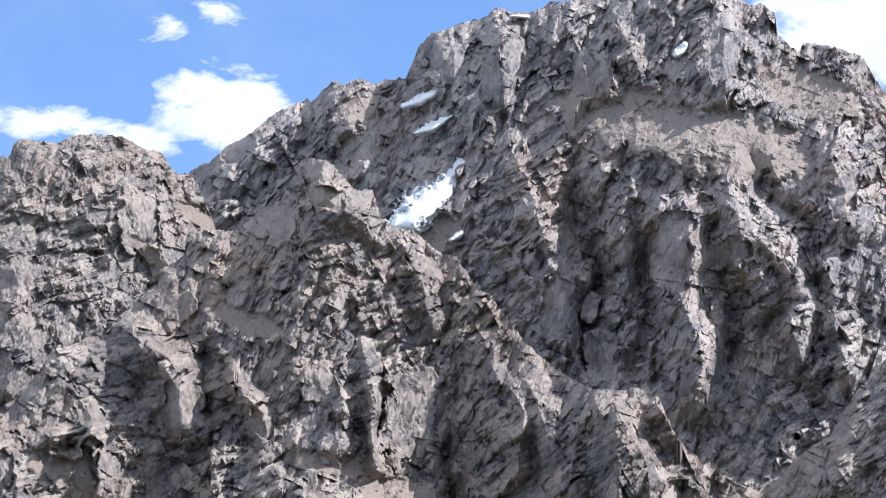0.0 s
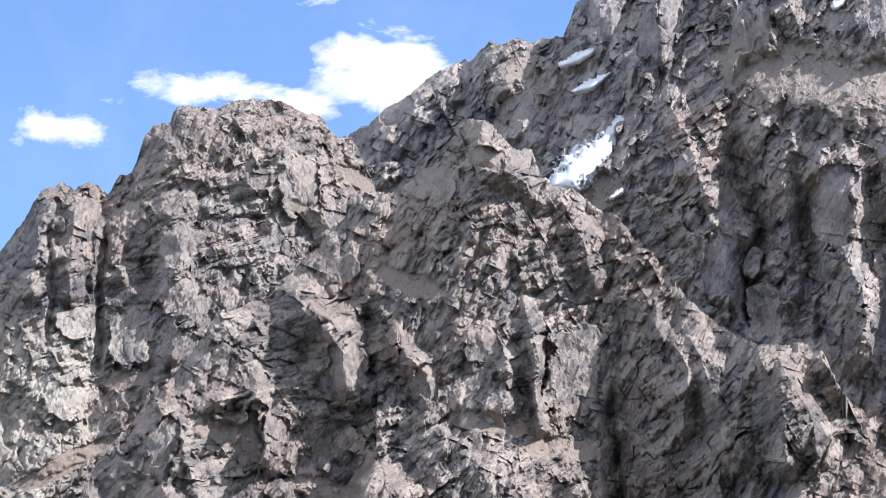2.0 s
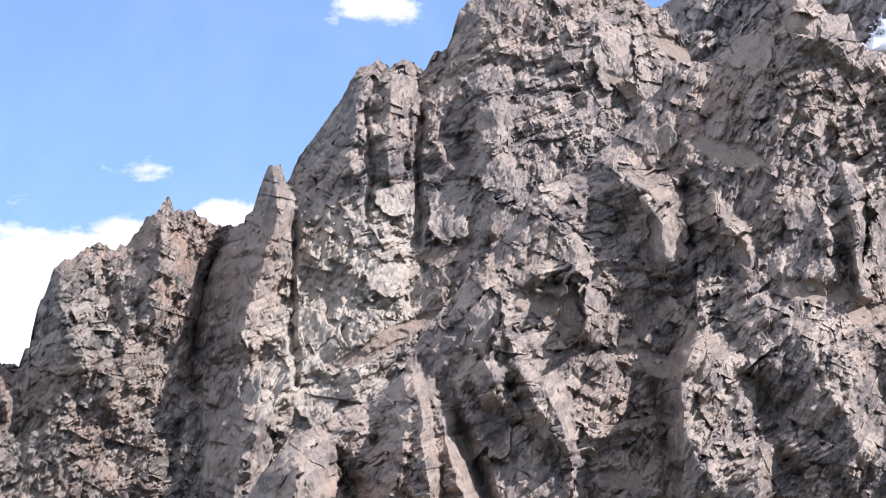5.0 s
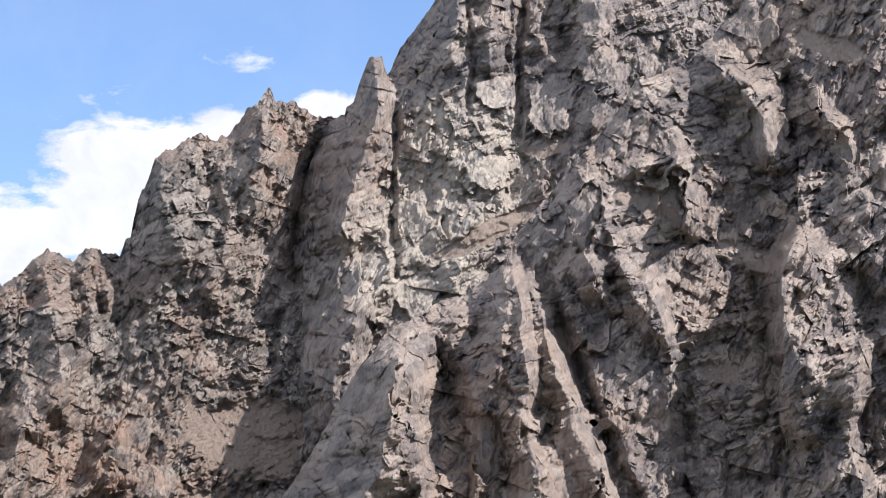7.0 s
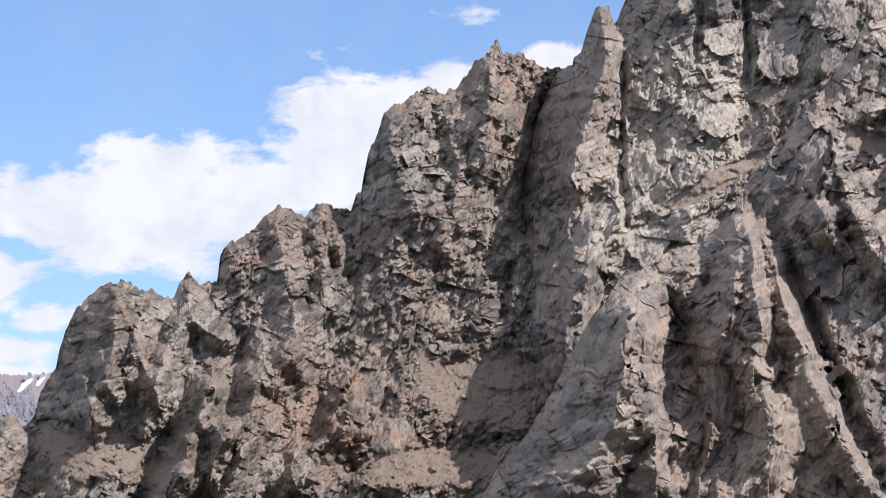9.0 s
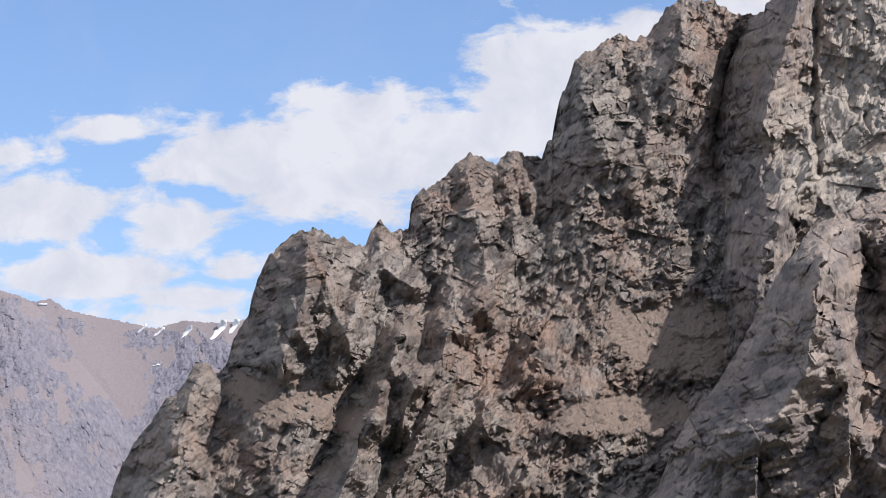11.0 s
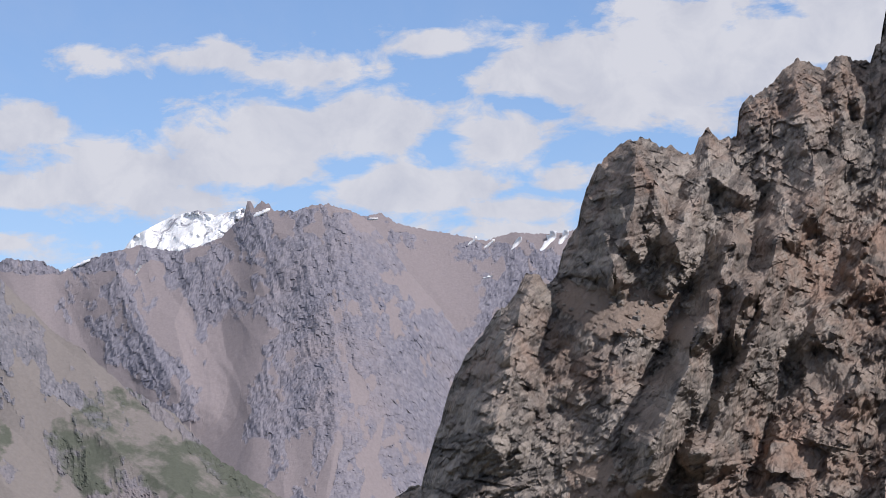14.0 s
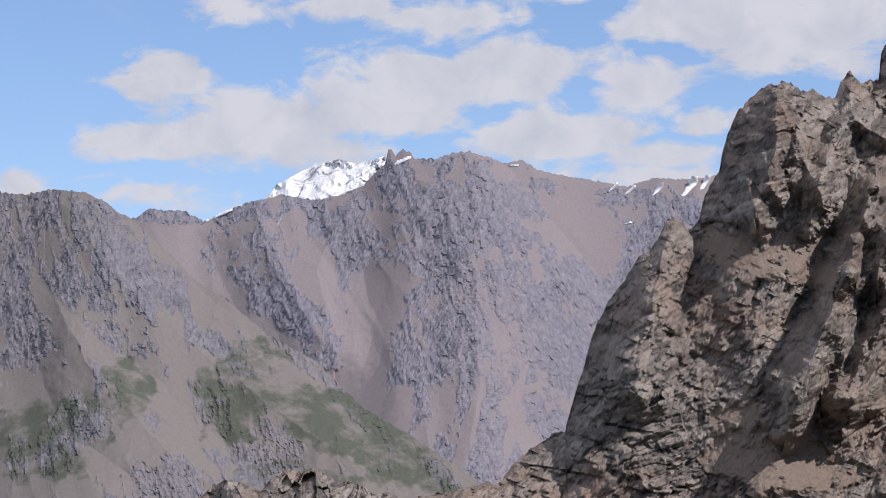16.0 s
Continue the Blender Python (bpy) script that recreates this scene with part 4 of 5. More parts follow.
buttress = Face(
    crest=[(-15.31, 0.99), (-14.74, 1.45), (-14.07, 1.84), (-13.50, 2.32), (-13.21, 3.17), (-12.93, 3.64), (-12.54, 4.11)] + [(-12.30, 4.44), (-12.01, 4.92), (-11.81, 5.39), (-11.52, 5.87), (-11.19, 6.34), (-10.94, 6.68), (-10.75, 6.82), (-10.56, 6.93), (-10.27, 7.01), (-9.98, 7.29), (-9.60, 7.38), (-9.21, 7.66), (-8.92, 7.90), (-8.87, 8.13), (-8.72, 8.32), (-8.43, 8.79), (-8.14, 9.03), (-7.95, 9.31), (-7.56, 9.73), (-7.17, 10.19), (-6.87, 10.66)] + [(-6.68, 10.99), (-6.30, 11.08), (-5.76, 11.32), (-5.52, 11.61), (-5.17, 11.94), (-4.93, 12.13), (-4.83, 12.40), (-4.48, 12.60), (-4.43, 12.94), (-4.24, 13.06), (-3.55, 13.12), (-3.30, 13.31), (-3.20, 13.47), (-2.86, 13.54), (-2.66, 13.92), (-2.51, 14.20), (-2.31, 14.37), (-2.07, 14.29), (-1.87, 14.14), (-1.58, 13.85), (-1.24, 13.80), (-1.10, 13.41), (-0.86, 13.17), (-0.52, 13.12), (-0.14, 12.82), (0.25, 12.67), (0.43, 12.43)] + [(0.57, 12.22), (0.85, 12.03), (1.19, 11.55), (1.58, 11.13), (1.97, 10.79), (2.31, 10.56), (2.70, 10.48), (2.89, 10.46), (3.47, 10.46), (3.72, 10.37), (3.86, 9.99), (4.05, 9.61), (4.29, 9.42), (4.62, 9.13), (5.01, 8.94), (5.39, 8.75), (5.77, 9.03), (6.16, 9.41), (6.64, 9.69), (6.93, 10.16), (7.13, 10.44), (7.52, 10.91), (8.10, 11.28), (8.87, 11.64)],
    far=[(-16, 1130), (-12, 1220), (-7, 1330), (-4.5, 1400), (0, 1400), (1.2, 1360), (3, 1280), (9, 1240)], steep=54, seed=51, beds=1.1, size=0.58, lean=10, curl=22, jag=1.3, upright=0.4, flutes=1.0,
    parts=[("tower", [(-2.31, 14.05, 0.33, 0.33, 0)])],
    scree=[(*p, 0.7, 0.22, -20) for p in [(-3.37, 11.54), (-6.49, 8.98), (-4.76, 8.02)]] + [(*p, 0.9, 0.2, -8) for p in [(-0.80, 8.74), (-1.76, 9.14)]] + [(*p, 0.5, 0.2, -8) for p in [(-5.16, 6.08), (-4.96, 8.08)]],
    slabs=[(-2.86, 13.21, 0.45, 0.30, 3), (-2.17, 14.12, 0.29, 0.22, -4), (-2.03, 13.67, 0.36, 0.19, -10), (-1.49, 13.69, 0.29, 0.19, -14), (-1.13, 13.32, 0.17, 0.25, -8), (-4.54, 11.75, 0.29, 0.27, 0), (-2.07, 10.50, 0.30, 0.29, 4), (-1.45, 10.16, 0.19, 0.17, 0), (-0.54, 9.99, 0.47, 0.85, -8), (-6.01, 8.94, 0.20, 0.57, -8), (-7.55, 8.70, 0.29, 0.57, -10), (-3.10, 9.90, 0.25, 0.32, -4), (-4.45, 10.07, 0.40, 0.53, -6)]
    + [(-10.38, 6.06, 0.33, 0.72, -12), (-7.53, 8.85, 0.27, 0.43, -6), (-6.06, 8.89, 0.22, 0.48, -8), (-9.17, 4.84, 0.32, 0.57, 8), (-7.69, 4.65, 0.48, 0.81, -14)],
    ribs=[
        ([(-10.78, 6.57), (-10.49, 5.85), (-10.39, 4.90), (-10.29, 3.38)], 0.3, 30, 3.0),
        ([(-8.76, 7.95), (-8.67, 7.19), (-8.46, 6.05), (-8.58, 5.28)], 0.3, 26, 2.4),
        ([(-8.29, 7.38), (-8.00, 6.05), (-7.53, 5.09), (-6.78, 3.58)], 0.4, 26, 1.6),
        ([(-8.09, 7.76), (-7.72, 6.43), (-7.20, 5.09), (-6.59, 3.58)], 0.28, -16, 1.0),
        ([(-9.20, 5.19), (-9.44, 4.33), (-9.53, 3.38)], 0.25, 16, 1.6),
        ([(-8.44, 5.19), (-8.34, 4.52), (-8.44, 3.39)], 0.3, 24, 2.0),
        ([(-7.51, 9.28), (-7.52, 8.52), (-7.33, 7.76)], 0.3, 20, 1.6),
        ([(-6.47, 7.75), (-6.19, 6.80), (-6.10, 5.66)], 0.25, 16, 1.6),
        ([(-2.84, 6.59), (-3.05, 5.27), (-2.88, 3.57)], 0.3, 40, 7.0),
        ([(-7.47, 9.09), (-7.56, 8.13), (-7.18, 7.37)], 0.25, 14, 1.5),
        ([(-6.01, 10.04), (-6.11, 8.89), (-5.92, 8.51)], 0.25, 14, 1.5),
        ([(-4.99, 10.79), (-4.36, 10.22), (-4.27, 9.64)], 0.25, 14, 1.5),
        ([(-3.58, 10.59), (-3.11, 10.01), (-3.12, 9.25)], 0.22, 14, 1.4),
        ([(-1.39, 11.22), (-1.22, 10.17), (-1.00, 9.12)], 0.2, 14, 1.2),
        ([(0.17, 9.95), (0.05, 9.19), (0.23, 8.43), (0.48, 7.29)], 0.2, -10, 1.0),
        ([(0.86, 11.16), (1.41, 10.11), (1.34, 9.16)], 0.28, 15, 1.2),
        ([(2.48, 10.46), (2.20, 9.14), (2.46, 8.00)], 0.28, 15, 1.3),
        ([(0.43, 9.17), (0.94, 8.22), (0.82, 7.08)], 0.3, 16, 1.2),
        ([(1.72, 8.68), (1.97, 7.63), (1.82, 6.97)], 0.25, 14, 1.2),
        ([(-1.05, 10.55), (-1.01, 9.79), (-0.90, 9.21)], 0.15, -12, 1.0),
        ([(-0.54, 8.45), (-0.08, 7.49), (0.18, 6.54)], 0.5, 26, 1.6),
        ([(-6.93, 9.36), (-6.08, 9.66), (-5.81, 8.73)], 0.25, 14, 1.4),
        ([(-5.22, 11.30), (-4.47, 10.66), (-4.45, 9.71)], 0.22, 12, 1.4),
        ([(2.98, 10.41), (3.35, 9.46), (3.63, 8.60)], 0.3, 18, 1.6),
        ([(2.01, 10.13), (1.91, 9.18), (2.10, 8.51)], 0.25, 14, 1.5),
        ([(-3.52, 10.58), (-3.12, 10.20), (-3.02, 9.63)], 0.25, 14, 1.5),
        ([(-5.32, 11.22), (-4.68, 10.56), (-4.37, 9.81)], 0.3, 18, 1.6),
        ([(-1.87, 10.60), (-1.57, 10.22), (-1.76, 9.46)], 0.3, 16, 1.4),
        ([(-10.61, 6.72), (-10.74, 5.82), (-10.81, 5.04), (-11.17, 4.26), (-11.75, 3.27)], 0.8, 42, 1.7),
        ([(-10.30, 6.60), (-9.88, 5.89), (-9.60, 5.03), (-9.62, 3.20)], 0.45, -24, 1.0),
        ([(-8.93, 7.93), (-8.95, 6.37), (-9.31, 5.25), (-9.55, 3.96), (-9.62, 3.01)], 0.9, 30, 0.8),
        ([(-8.33, 4.90), (-8.48, 4.24), (-8.92, 3.00)], 1.0, 30, 0.9),
        ([(-8.49, 8.13), (-7.95, 6.93), (-7.60, 5.87), (-7.07, 4.51), (-6.52, 3.27)], 0.3, -15, 1.0),
        ([(-7.55, 9.32), (-7.17, 8.56), (-6.78, 7.70), (-6.40, 6.85)], 0.6, 18, 0.7),
        ([(-6.25, 9.51), (-5.96, 8.85), (-5.82, 8.37)], 0.35, 12, 0.8),
    ] + [
        ([(-4.96, 7.89), (-4.39, 6.84), (-4.21, 5.51), (-4.08, 3.72)], 0.35, -13, 1.0),
        ([(-5.92, 6.47), (-5.83, 4.94), (-5.74, 3.71)], 0.3, -16, 1.0),
        ([(-2.44, 8.77), (-1.78, 7.81), (-1.13, 6.45)], 1.5, 36, 1.0),
        ([(0.19, 10.34), (0.16, 9.11), (0.27, 7.59), (0.29, 6.26)], 0.5, -20, 0.7),
        ([(-3.98, 8.50), (-4.14, 7.64), (-4.19, 6.31)], 2.2, 55, 0.12),
        ([(-5.13, 11.27), (-4.45, 10.60), (-4.36, 9.74)], 0.5, 16, 0.8),
        ([(-3.57, 10.78), (-3.39, 10.11)], 0.4, 14, 0.8),
    ] + [
        ([(-6.20, 10.13), (-5.91, 9.36), (-5.91, 8.60)], 0.4, 12, 0.8),
        ([(-4.16, 11.07), (-4.16, 10.12)], 0.3, -14, 1.0),
        ([(-1.34, 11.23), (-1.16, 10.27), (-1.03, 9.22)], 0.25, 14, 0.8),
        ([(-2.16, 14.29), (-1.98, 13.72), (-1.20, 13.13)], 0.5, 16, 0.8),
        ([(-0.86, 13.12), (-0.44, 12.35), (-0.16, 11.68)], 0.4, 14, 0.8),
        ([(1.36, 10.79), (1.82, 10.02), (2.16, 8.68)], 0.6, 20, 0.8),
        ([(2.70, 10.46), (2.89, 9.80), (3.08, 8.56)], 0.5, 26, 1.0),
    ] + [
        ([(3.67, 10.37), (3.95, 9.51)], 0.3, 16, 0.9),
        ([(1.93, 9.79), (2.03, 8.75)], 0.25, 14, 0.9),
        ([(0.96, 10.36), (1.16, 9.60)], 0.5, 14, 0.9),
        ([(7.13, 10.44), (6.92, 9.59), (6.72, 8.65)], 0.6, 20, 1.6),
    ])



def chipped(name, wide, high, deep, seed, material, fine=9):
    """A broken block of rock: a box cut by slanting planes, with small chips. Its front is towards -y."""
    rng = np.random.default_rng(seed)
    n = rng.normal(size=(16, 3))
    n /= np.linalg.norm(n, axis=1)[:, None]
    cut = np.concatenate([np.eye(3), -np.eye(3), n])
    far = np.concatenate([rng.uniform(0.85, 1.0, 6), rng.uniform(0.92, 1.22, 16)])
    bm = bmesh.new()
    bmesh.ops.create_cube(bm, size=2)
    bmesh.ops.subdivide_edges(bm, edges=bm.edges[:], cuts=fine, use_grid_fill=True)
    p = np.array([v.co[:] for v in bm.verts])
    p /= np.linalg.norm(p, axis=1)[:, None]
    r = np.min(np.where(p @ cut.T > 0.05, far / np.maximum(p @ cut.T, 0.05), 9), axis=1)
    q = p * r[:, None] * np.array([wide / 2, deep / 2, high / 2])
    chip, _, tone = facets(q[:, 0] + 0.6 * q[:, 1], q[:, 2] + 0.3 * q[:, 1], wide / 4 + 0.5, high / 5 + 0.5, 20, seed, 0.35, 0.12, SHARDS)
    q = q - p * chip[:, None] * 0.5
    for v, co in zip(bm.verts, q):
        v.co = co
    mesh = bpy.data.meshes.new(name)
    bm.to_mesh(mesh)
    bm.free()
    layer = mesh.attributes.new("tone", "FLOAT", "POINT")
    layer.data.foreach_set("value", (0.35 + 0.5 * tone).astype(np.float32))
    mesh.shade_flat()
    mesh.materials.append(material)
    return mesh


def add_boulders(face, thing, spots, count, seed, material, low=1.2, high=3.6):
    """Loose boulders on the scree spots of a face, as parts of it."""
    rng = np.random.default_rng(seed)
    shapes = [chipped("boulder", 1.0, 0.75, 0.9, seed + k, material, 3) for k in range(6)]
    for k in range(count):
        spot = spots[k % len(spots)]
        a, r = rng.uniform(0, 2 * math.pi), math.sqrt(rng.uniform(0, 1))
        c, s = math.cos(radians(spot[4])), math.sin(radians(spot[4]))
        u, v = spot[2] * r * math.cos(a), spot[3] * r * math.sin(a)
        b, e = spot[0] + c * u - s * v, spot[1] + s * u + c * v
        d, _ = face.depth(np.array([b]), np.array([e]), True)
        size = low + (high - low) * rng.uniform() ** 3
        ob = new("boulder", shapes[k % 6])
        ob.matrix_world = Matrix.Translation(Vector(survey(b, e, float(d[0])))) @ pose(0, 0, 0, *rng.uniform(-40, 40, 2), rng.uniform(0, 360)) @ Matrix.Scale(size, 4)
        ob.parent = thing


summit_rock = summit.build("summit_wall", GREY_ROCK, "grey-brown craggy summit wall with scree ledges under the sky", "mountain")
dome_rock = dome.build("rock_dome", DOME_ROCK, "domed grey rock shoulder with pale slabs and a pinnacle", "mountain")
crags_rock = crags.build("crag_ridge", DARK_ROCK, "jagged dark grey crag ridge stepping down above a scree bowl", "ridge")
buttress_rock = buttress.build("rock_buttress", MID_ROCK, "broken grey-brown rock buttress standing before the summit wall", "buttress")

add_boulders(crags, crags_rock, crags.scree, 130, 5, DARK_ROCK)
add_boulders(summit, summit_rock, summit.scree, 90, 6, GREY_ROCK, 1.5, 4.5)
add_boulders(buttress, buttress_rock, buttress.scree, 50, 7, GREY_ROCK)

# ---- distance ----
far_peak = Face(
    crest=[(-31.16, 4.23), (-30.68, 4.42), (-30.30, 4.56), (-30.07, 4.71), (-29.45, 4.66), (-29.16, 4.49), (-28.78, 4.65), (-28.40, 4.81), (-28.11, 4.87), (-27.82, 4.94), (-27.25, 4.84), (-26.87, 4.93), (-26.48, 5.07), (-26.19, 5.34), (-26.08, 5.45), (-26.02, 5.71), (-25.96, 5.69), (-25.90, 5.57), (-25.79, 5.70), (-25.67, 5.64), (-25.57, 5.54), (-25.18, 5.52), (-24.94, 5.63), (-24.66, 5.65), (-24.27, 5.53), (-24.08, 5.43), (-23.85, 5.24), (-23.56, 4.85), (-23.18, 4.37), (-22.76, 3.89), (-22.48, 3.50), (-22.20, 2.98), (-21.83, 2.26)],
    parts=[("horn", [(-26.02, 5.60, 0.10, 0.14, 0), (-25.77, 5.60, 0.11, 0.12, 0)])],
    far=[(-33, 4000), (-25, 3950), (-18, 3900)], steep=42, seed=71, foot=[(-40, -1.5), (0, -1.5)], size=0.5, jag=2.2, rough=0.38, lean=-14, curl=8,
    rocks=[(-24.67, 4.67, 0.85, 0.57, 0), (-24.48, 3.91, 0.85, 0.66, -30), (-24.01, 3.04, 1.14, 0.76, -30), (-23.74, 2.09, 1.04, 0.85, 0), (-24.03, 1.23, 1.04, 0.66, 0), (-24.33, 0.28, 0.95, 0.47, 0), (-25.25, 3.01, 0.52, 0.38, 30), (-25.50, 2.29, 0.43, 0.33, 0), (-25.46, 1.63, 0.52, 0.43, 0), (-25.81, 5.07, 0.85, 0.33, 20), (-26.68, 4.21, 0.38, 0.57, 30), (-26.78, 3.64, 0.24, 0.24, 0), (-23.15, 2.84, 0.57, 0.85, -40), (-22.98, 1.70, 0.47, 1.04, 0), (-25.34, 3.92, 0.33, 0.33, 0)]
    + [(-28.31, 3.84, 0.33, 0.38, -40), (-28.02, 3.27, 0.43, 0.33, -45), (-27.45, 2.79, 0.43, 0.28, -45), (-27.12, 2.31, 0.28, 0.28, 0), (-29.73, 4.61, 0.57, 0.13, 0), (-28.49, 4.70, 0.57, 0.17, 0), (-27.54, 4.89, 0.57, 0.17, 0), (-26.48, 5.07, 0.47, 0.15, 0), (-23.61, 5.14, 0.28, 0.09, 0), (-24.75, 5.44, 0.47, 0.11, 0), (-26.30, 3.88, 0.24, 0.14, 0)],
    scree=[(-26.41, 2.59, 0.47, 1.42, -10), (-26.03, 1.16, 0.38, 0.66, -20), (-27.26, 3.64, 0.43, 0.57, 20), (-24.70, 0.95, 0.13, 1.14, -16), (-23.94, 1.14, 0.11, 1.04, -12)],
    ribs=[
        ([(-25.90, 5.45), (-25.24, 5.06), (-24.96, 4.39), (-24.68, 3.24), (-24.50, 1.71), (-24.71, 0.57)], 1.8, 26, 1.0),
        ([(-24.66, 5.63), (-24.00, 4.57), (-23.43, 3.90), (-22.48, 3.03)], 1.4, 30, 1.2),
        ([(-26.48, 5.07), (-26.87, 4.41), (-27.26, 3.74), (-26.98, 2.31)], 0.9, 26, 1.2),
        ([(-28.30, 4.80), (-28.02, 3.75), (-27.17, 2.50)], 0.9, 24, 1.2),
    ])
left_slope = Face(
    crest=[(-34.08, 5.08), (-33.33, 4.89), (-32.58, 4.99), (-32.20, 4.94), (-31.73, 5.04), (-31.16, 4.99), (-30.87, 4.85), (-30.59, 4.66), (-30.21, 4.42), (-29.83, 4.04), (-29.26, 3.47), (-28.79, 3.18), (-28.12, 2.60), (-27.27, 2.12), (-26.51, 1.35), (-25.56, 0.77), (-24.71, 0.19), (-24.05, -0.19), (-23.48, -0.67)],
    far=[(-36, 3000), (-33, 3000), (-24, 2700)], steep=40, seed=83, foot=[(-40, -1.5), (0, -1.5)], size=0.45, jag=2.2, rough=0.38, lean=-14, curl=8,
    rocks=[(-32.01, 4.42, 1.04, 0.47, 0), (-31.16, 4.14, 1.14, 0.57, -30), (-32.01, 3.47, 0.85, 0.57, 0), (-30.78, 3.66, 0.85, 0.47, -40), (-29.93, 3.47, 0.57, 0.38, -45), (-29.74, 2.90, 0.57, 0.24, -45), (-30.40, 2.52, 0.38, 0.28, -40), (-32.29, 2.53, 0.47, 0.38, 0), (-29.08, 2.51, 0.66, 0.13, -42), (-28.03, 2.51, 0.85, 0.11, -42)]
    + [(-27.17, 1.83, 0.66, 0.11, -42), (-26.42, 1.16, 0.57, 0.13, -42), (-29.08, 1.37, 0.17, 0.47, 40), (-30.69, 2.05, 0.28, 0.24, -40), (-31.73, 0.73, 0.38, 0.38, 0), (-29.46, 0.23, 0.57, 0.38, 0), (-28.13, 0.60, 0.38, 0.57, 0), (-31.26, 1.01, 0.38, 0.28, 0), (-25.37, 0.39, 0.57, 0.13, -42)],
    grass=[(-28.51, 1.65, 0.85, 1.04, -35), (-26.04, 0.68, 1.61, 0.66, -35), (-27.27, 1.17, 1.14, 0.57, -35), (-31.82, 0.82, 1.14, 0.85, 10), (-30.60, 1.57, 0.57, 0.76, -40), (-27.66, 0.12, 1.42, 0.38, 0)],
    scree=[(-30.03, 1.57, 1.23, 0.21, -42), (-31.07, 2.43, 1.33, 0.17, -42), (-32.01, 1.67, 0.85, 0.28, 10), (-29.37, 0.61, 0.85, 0.15, -45), (-28.60, 2.89, 1.52, 0.11, -42), (-31.54, 2.90, 0.85, 0.24, -50)],
    ribs=[
        ([(-31.63, 4.99), (-30.69, 3.66), (-29.46, 2.51), (-28.03, 1.36), (-26.52, 0.30)], 1.0, 24, 1.2),
        ([(-29.45, 3.28), (-28.98, 2.13), (-28.80, 0.61)], 0.7, -9.1, 1.0),
        ([(-31.82, 3.66), (-31.16, 2.14), (-29.75, 0.62), (-28.80, -0.15)], 0.8, 20, 1.2),
    ])
far_ridge = Face(
    crest=[(-25.14, 5.06), (-24.66, 5.44), (-24.27, 5.43), (-23.94, 5.46), (-23.75, 5.49), (-23.51, 5.33), (-23.03, 5.21), (-22.55, 5.13), (-22.22, 5.07), (-21.98, 5.02), (-21.50, 5.16), (-21.12, 5.13), (-20.74, 5.15), (-20.50, 5.19), (-20.17, 5.00), (-19.22, 4.79)],
    far=[(-33, 4550), (-18, 4550)], steep=38, seed=77, foot=[(-40, 1.0), (0, 1.0)], size=0.5, jag=2.2, rough=0.38, lean=-14, curl=8,
    rocks=[(-21.80, 4.07, 0.66, 0.47, 30), (-22.46, 4.60, 0.57, 0.15, -20), (-21.32, 4.63, 0.57, 0.28, 0), (-23.03, 4.94, 0.57, 0.11, -15), (-21.98, 4.83, 0.57, 0.15, 0), (-22.48, 3.50, 0.38, 0.24, 0)], scree=[(*p, 0.9, 0.7, -25) for p in [(-22.76, 4.18)]])
ice_peak = Face(
    crest=[(-28.40, 4.41), (-28.11, 4.87), (-27.92, 5.13), (-27.63, 5.27), (-27.25, 5.46), (-26.86, 5.52), (-26.58, 5.45), (-26.38, 5.50), (-26.10, 5.56), (-25.71, 5.35), (-25.33, 5.06)],
    far=[(-36, 4750), (0, 4750)], steep=45, seed=95, foot=[(-40, 3.5), (0, 3.5)], size=3.0, jag=0.4, rough=0.7)
knoll = Face(
    crest=[(-29.75, -0.61), (-29.37, -0.18), (-29.09, 0.02), (-28.80, 0.13), (-28.52, 0.08), (-28.28, -0.08), (-28.09, 0.15), (-27.85, 0.26), (-27.57, 0.31), (-27.28, 0.29), (-27.00, 0.14), (-26.71, 0.07), (-26.43, -0.06), (-26.14, -0.10), (-25.86, -0.23), (-25.38, -0.66)],
    far=[(-40, 900), (0, 900)], steep=48, seed=107, foot=[(-40, -2.5), (0, -2.5)], size=0.7, curl=6, rough=0.9)
knoll.build("rock_knoll", DARK_ROCK, "low dark rock knoll on the near valley side", "rock")
far_ridge.build("far_ridge", FAR_ROCK, "pinkish scree ridge tinted for haze, with thin snow streaks", "ridge", 0.024)
far_peak.build("far_mountain", FAR_ROCK, "far mountain tinted violet-grey for haze, with reddish scree gullies", "mountain", 0.024)
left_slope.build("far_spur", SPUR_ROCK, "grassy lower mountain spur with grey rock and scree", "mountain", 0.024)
ice_peak.build("snow_peak", ICE, "glaciated white snow peak behind the far ridge", "mountain", 0.028)


for path, wide, words in (
        ([(0.39, 14.38), (0.15, 14.04), (-0.07, 13.74), (-0.34, 13.51), (-0.61, 13.33), (-0.85, 13.22)], (0.12, 0.15, 0.2, 0.23, 0.22, 0.1), "main bright snowfield lying in the summit gully"),
        ([(-0.71, 15.21), (-0.41, 15.33), (-0.12, 15.46)], (0.05, 0.08, 0.05), "thin old snow strip under the skyline"),
        ([(-0.46, 14.78), (-0.21, 14.86), (0.13, 15.08)], (0.04, 0.08, 0.03), "narrow snow strip on dark gully ledges"),
        ([(4.05, 16.10), (4.15, 16.17), (4.23, 16.27)], (0.05, 0.08, 0.05), "small snow patch beside a dark rock tower"),
        ([(0.14, 12.97), (0.33, 13.10)], (0.03, 0.05), "shrunken snow remnant below the larger snowfield"),
        ([(1.16, 16.77), (1.46, 16.75)], (0.03, 0.03), "snow remnant just under the crest")):
    summit.snow(path, wide, words, 8.0, 0.9, 5.0)
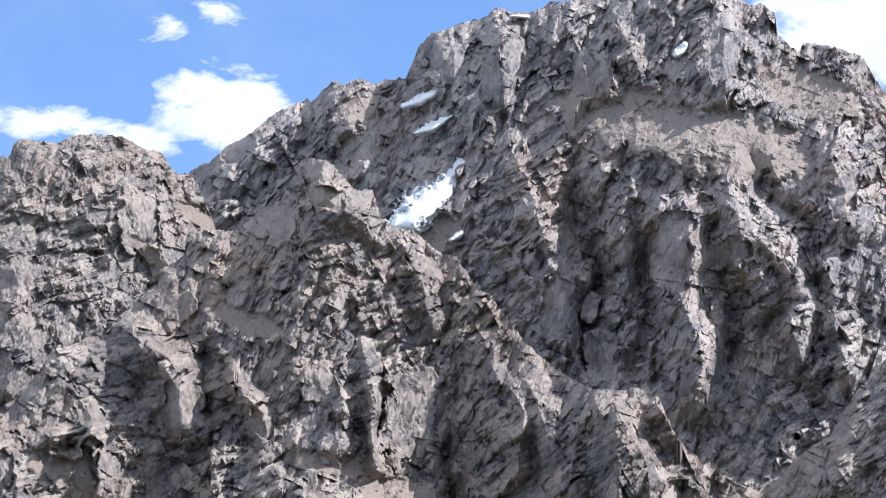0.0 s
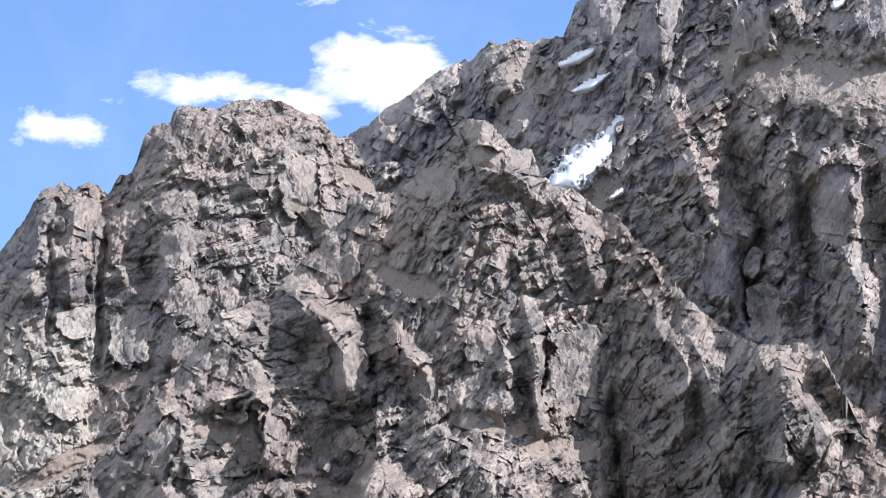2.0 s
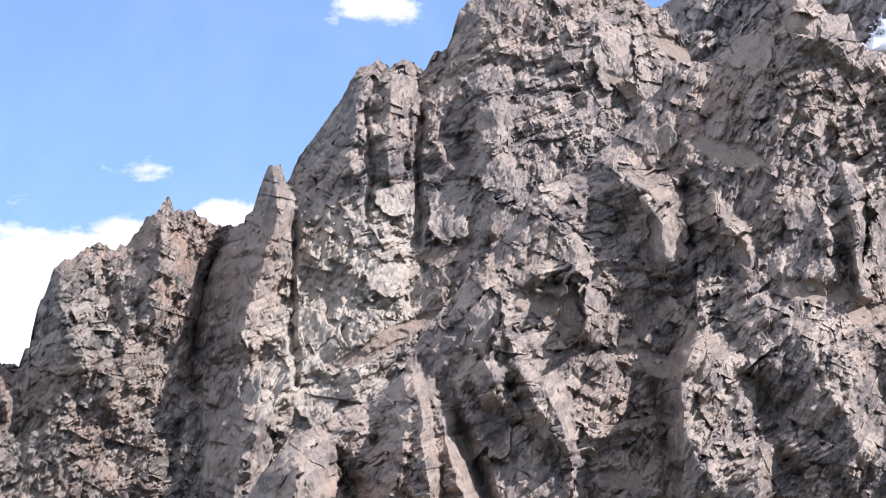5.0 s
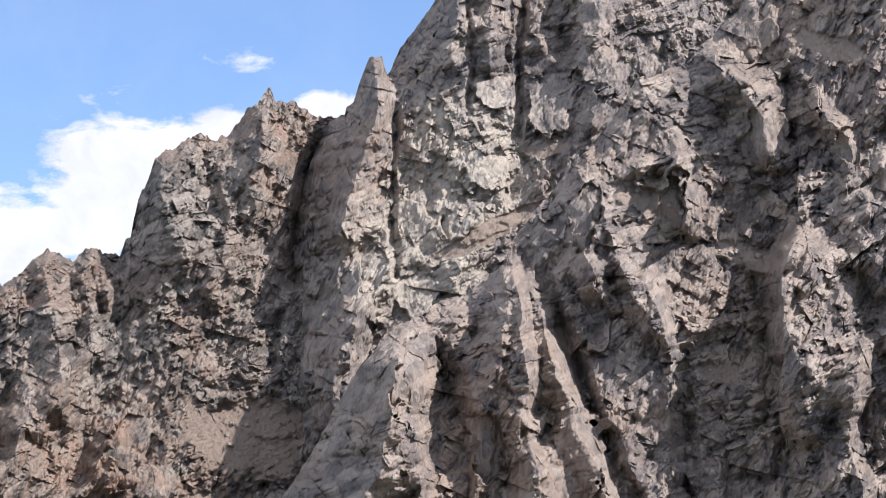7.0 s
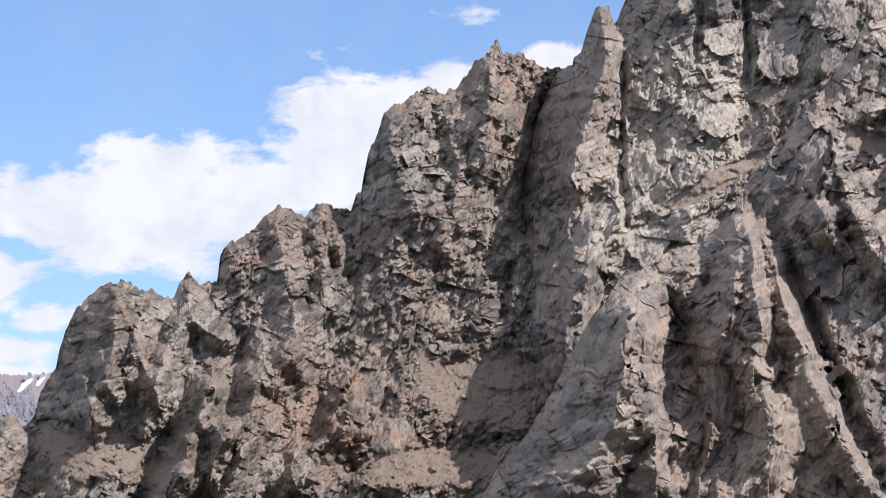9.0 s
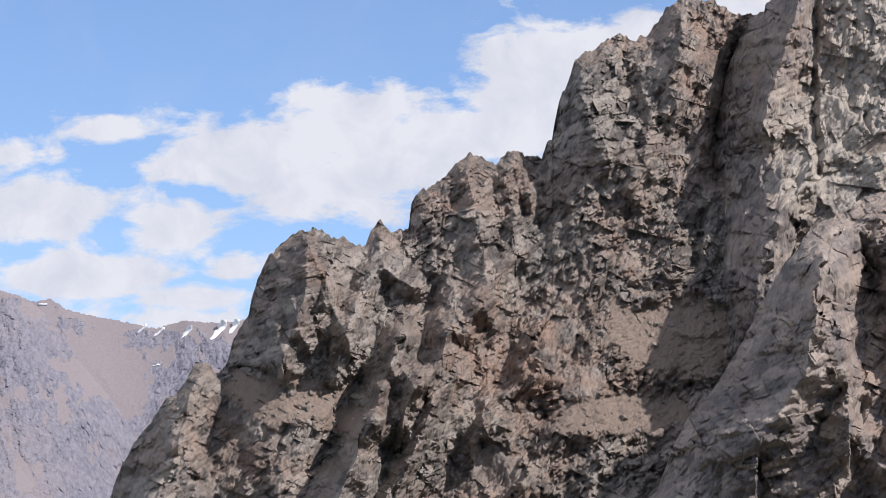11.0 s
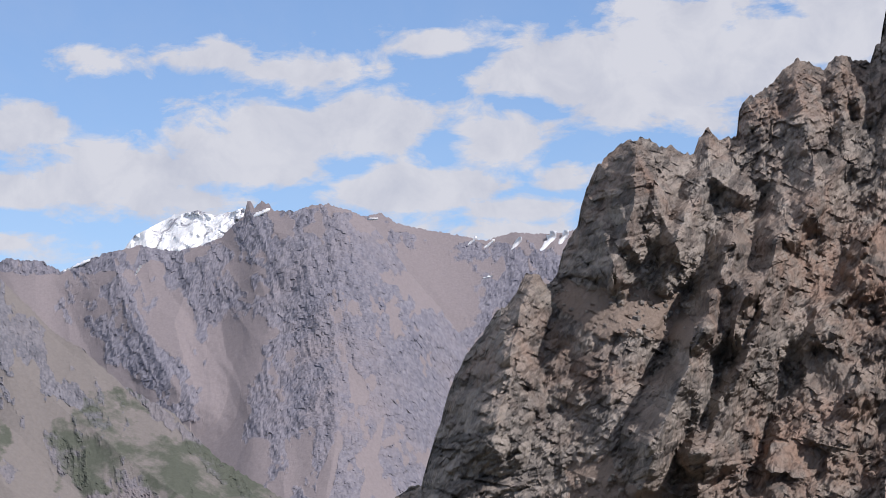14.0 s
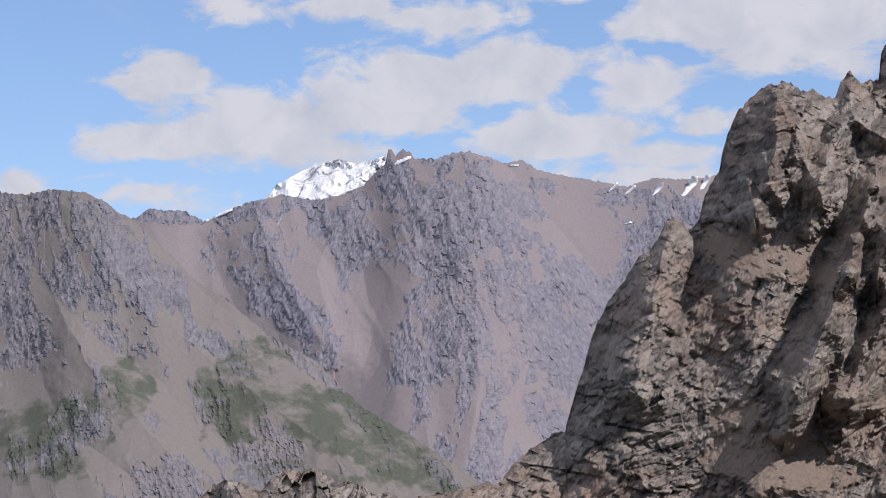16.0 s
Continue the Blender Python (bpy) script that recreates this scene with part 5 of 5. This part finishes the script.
for path, wide, words in (
        ([(-26.02, 5.37), (-25.86, 5.45), (-25.67, 5.54)], (0.03, 0.07, 0.05), "snow bank under the twin horns"),
        ([(-22.15, 5.07), (-22.35, 4.86)], (0.05, 0.04), "snow streak in a shallow far gully"),
        ([(-21.84, 5.02), (-22.10, 4.82)], (0.04, 0.04), "snow streak in a shallow far gully"),
        ([(-21.39, 5.06), (-21.60, 4.78)], (0.06, 0.05), "snow streak in a shallow far gully"),
        ([(-20.83, 5.12), (-21.08, 4.77)], (0.1, 0.08), "broad snow streak in a far gully"),
        ([(-20.60, 5.15), (-20.79, 4.86)], (0.08, 0.06), "broad snow streak in a far gully"),
        ([(-23.96, 5.40), (-23.84, 5.40)], (0.05, 0.05), "small snow cap on the far crest"),
        ([(-29.11, 4.49), (-28.68, 4.68)], (0.04, 0.05), "thin snow strip along the far col"),
        ([(-27.94, 4.34), (-27.83, 4.60)], (0.03, 0.04), "thin snow strip in a far gully"),
        ([(-22.04, 4.38), (-21.85, 4.43)], (0.03, 0.03), "snow remnant in a far hollow")):
    (far_ridge if path[0][0] > -23.8 else far_peak).snow(path, [0.6 * w for w in wide], words, 5.0, 0.0, 1.0)


def build_ground():
    """One sheet from the eye's shoulder to the horizon."""
    r = np.concatenate([[0.0], np.geomspace(2, 4900, 110)])[:, None]
    b = np.linspace(-180, 180, 361)[None, :]
    foot = line_at([(-180, -1.2), (-45, -1.2)] + FOOT + [(14, 6.0), (30, 3.0), (60, -1.0), (180, -1.2)], b)
    near = -0.13 * r * (1 - 0.5 * ease(r, 200, 900))
    rise = ease(r, 500, 1150)
    z = near * (1 - rise) + rise * np.tan(np.radians(foot - 0.4)) * r
    z = z + 0.02 * r * fractal(r / 200 * np.cos(np.radians(b)), r / 200 * np.sin(np.radians(b)), 5, 4) * ease(r, 20, 400)
    bb, rr = np.radians(b + 0 * r), r + 0 * b
    places = np.stack([rr * np.sin(bb), rr * np.cos(bb), z + 0 * b], -1)
    mesh = grid_mesh("ground", places, TURF, {"soil": np.zeros(rr.shape)})
    tagged(new("ground", mesh), "dry grassy valley ground with stony soil", "ground", kind="structure")


build_ground()
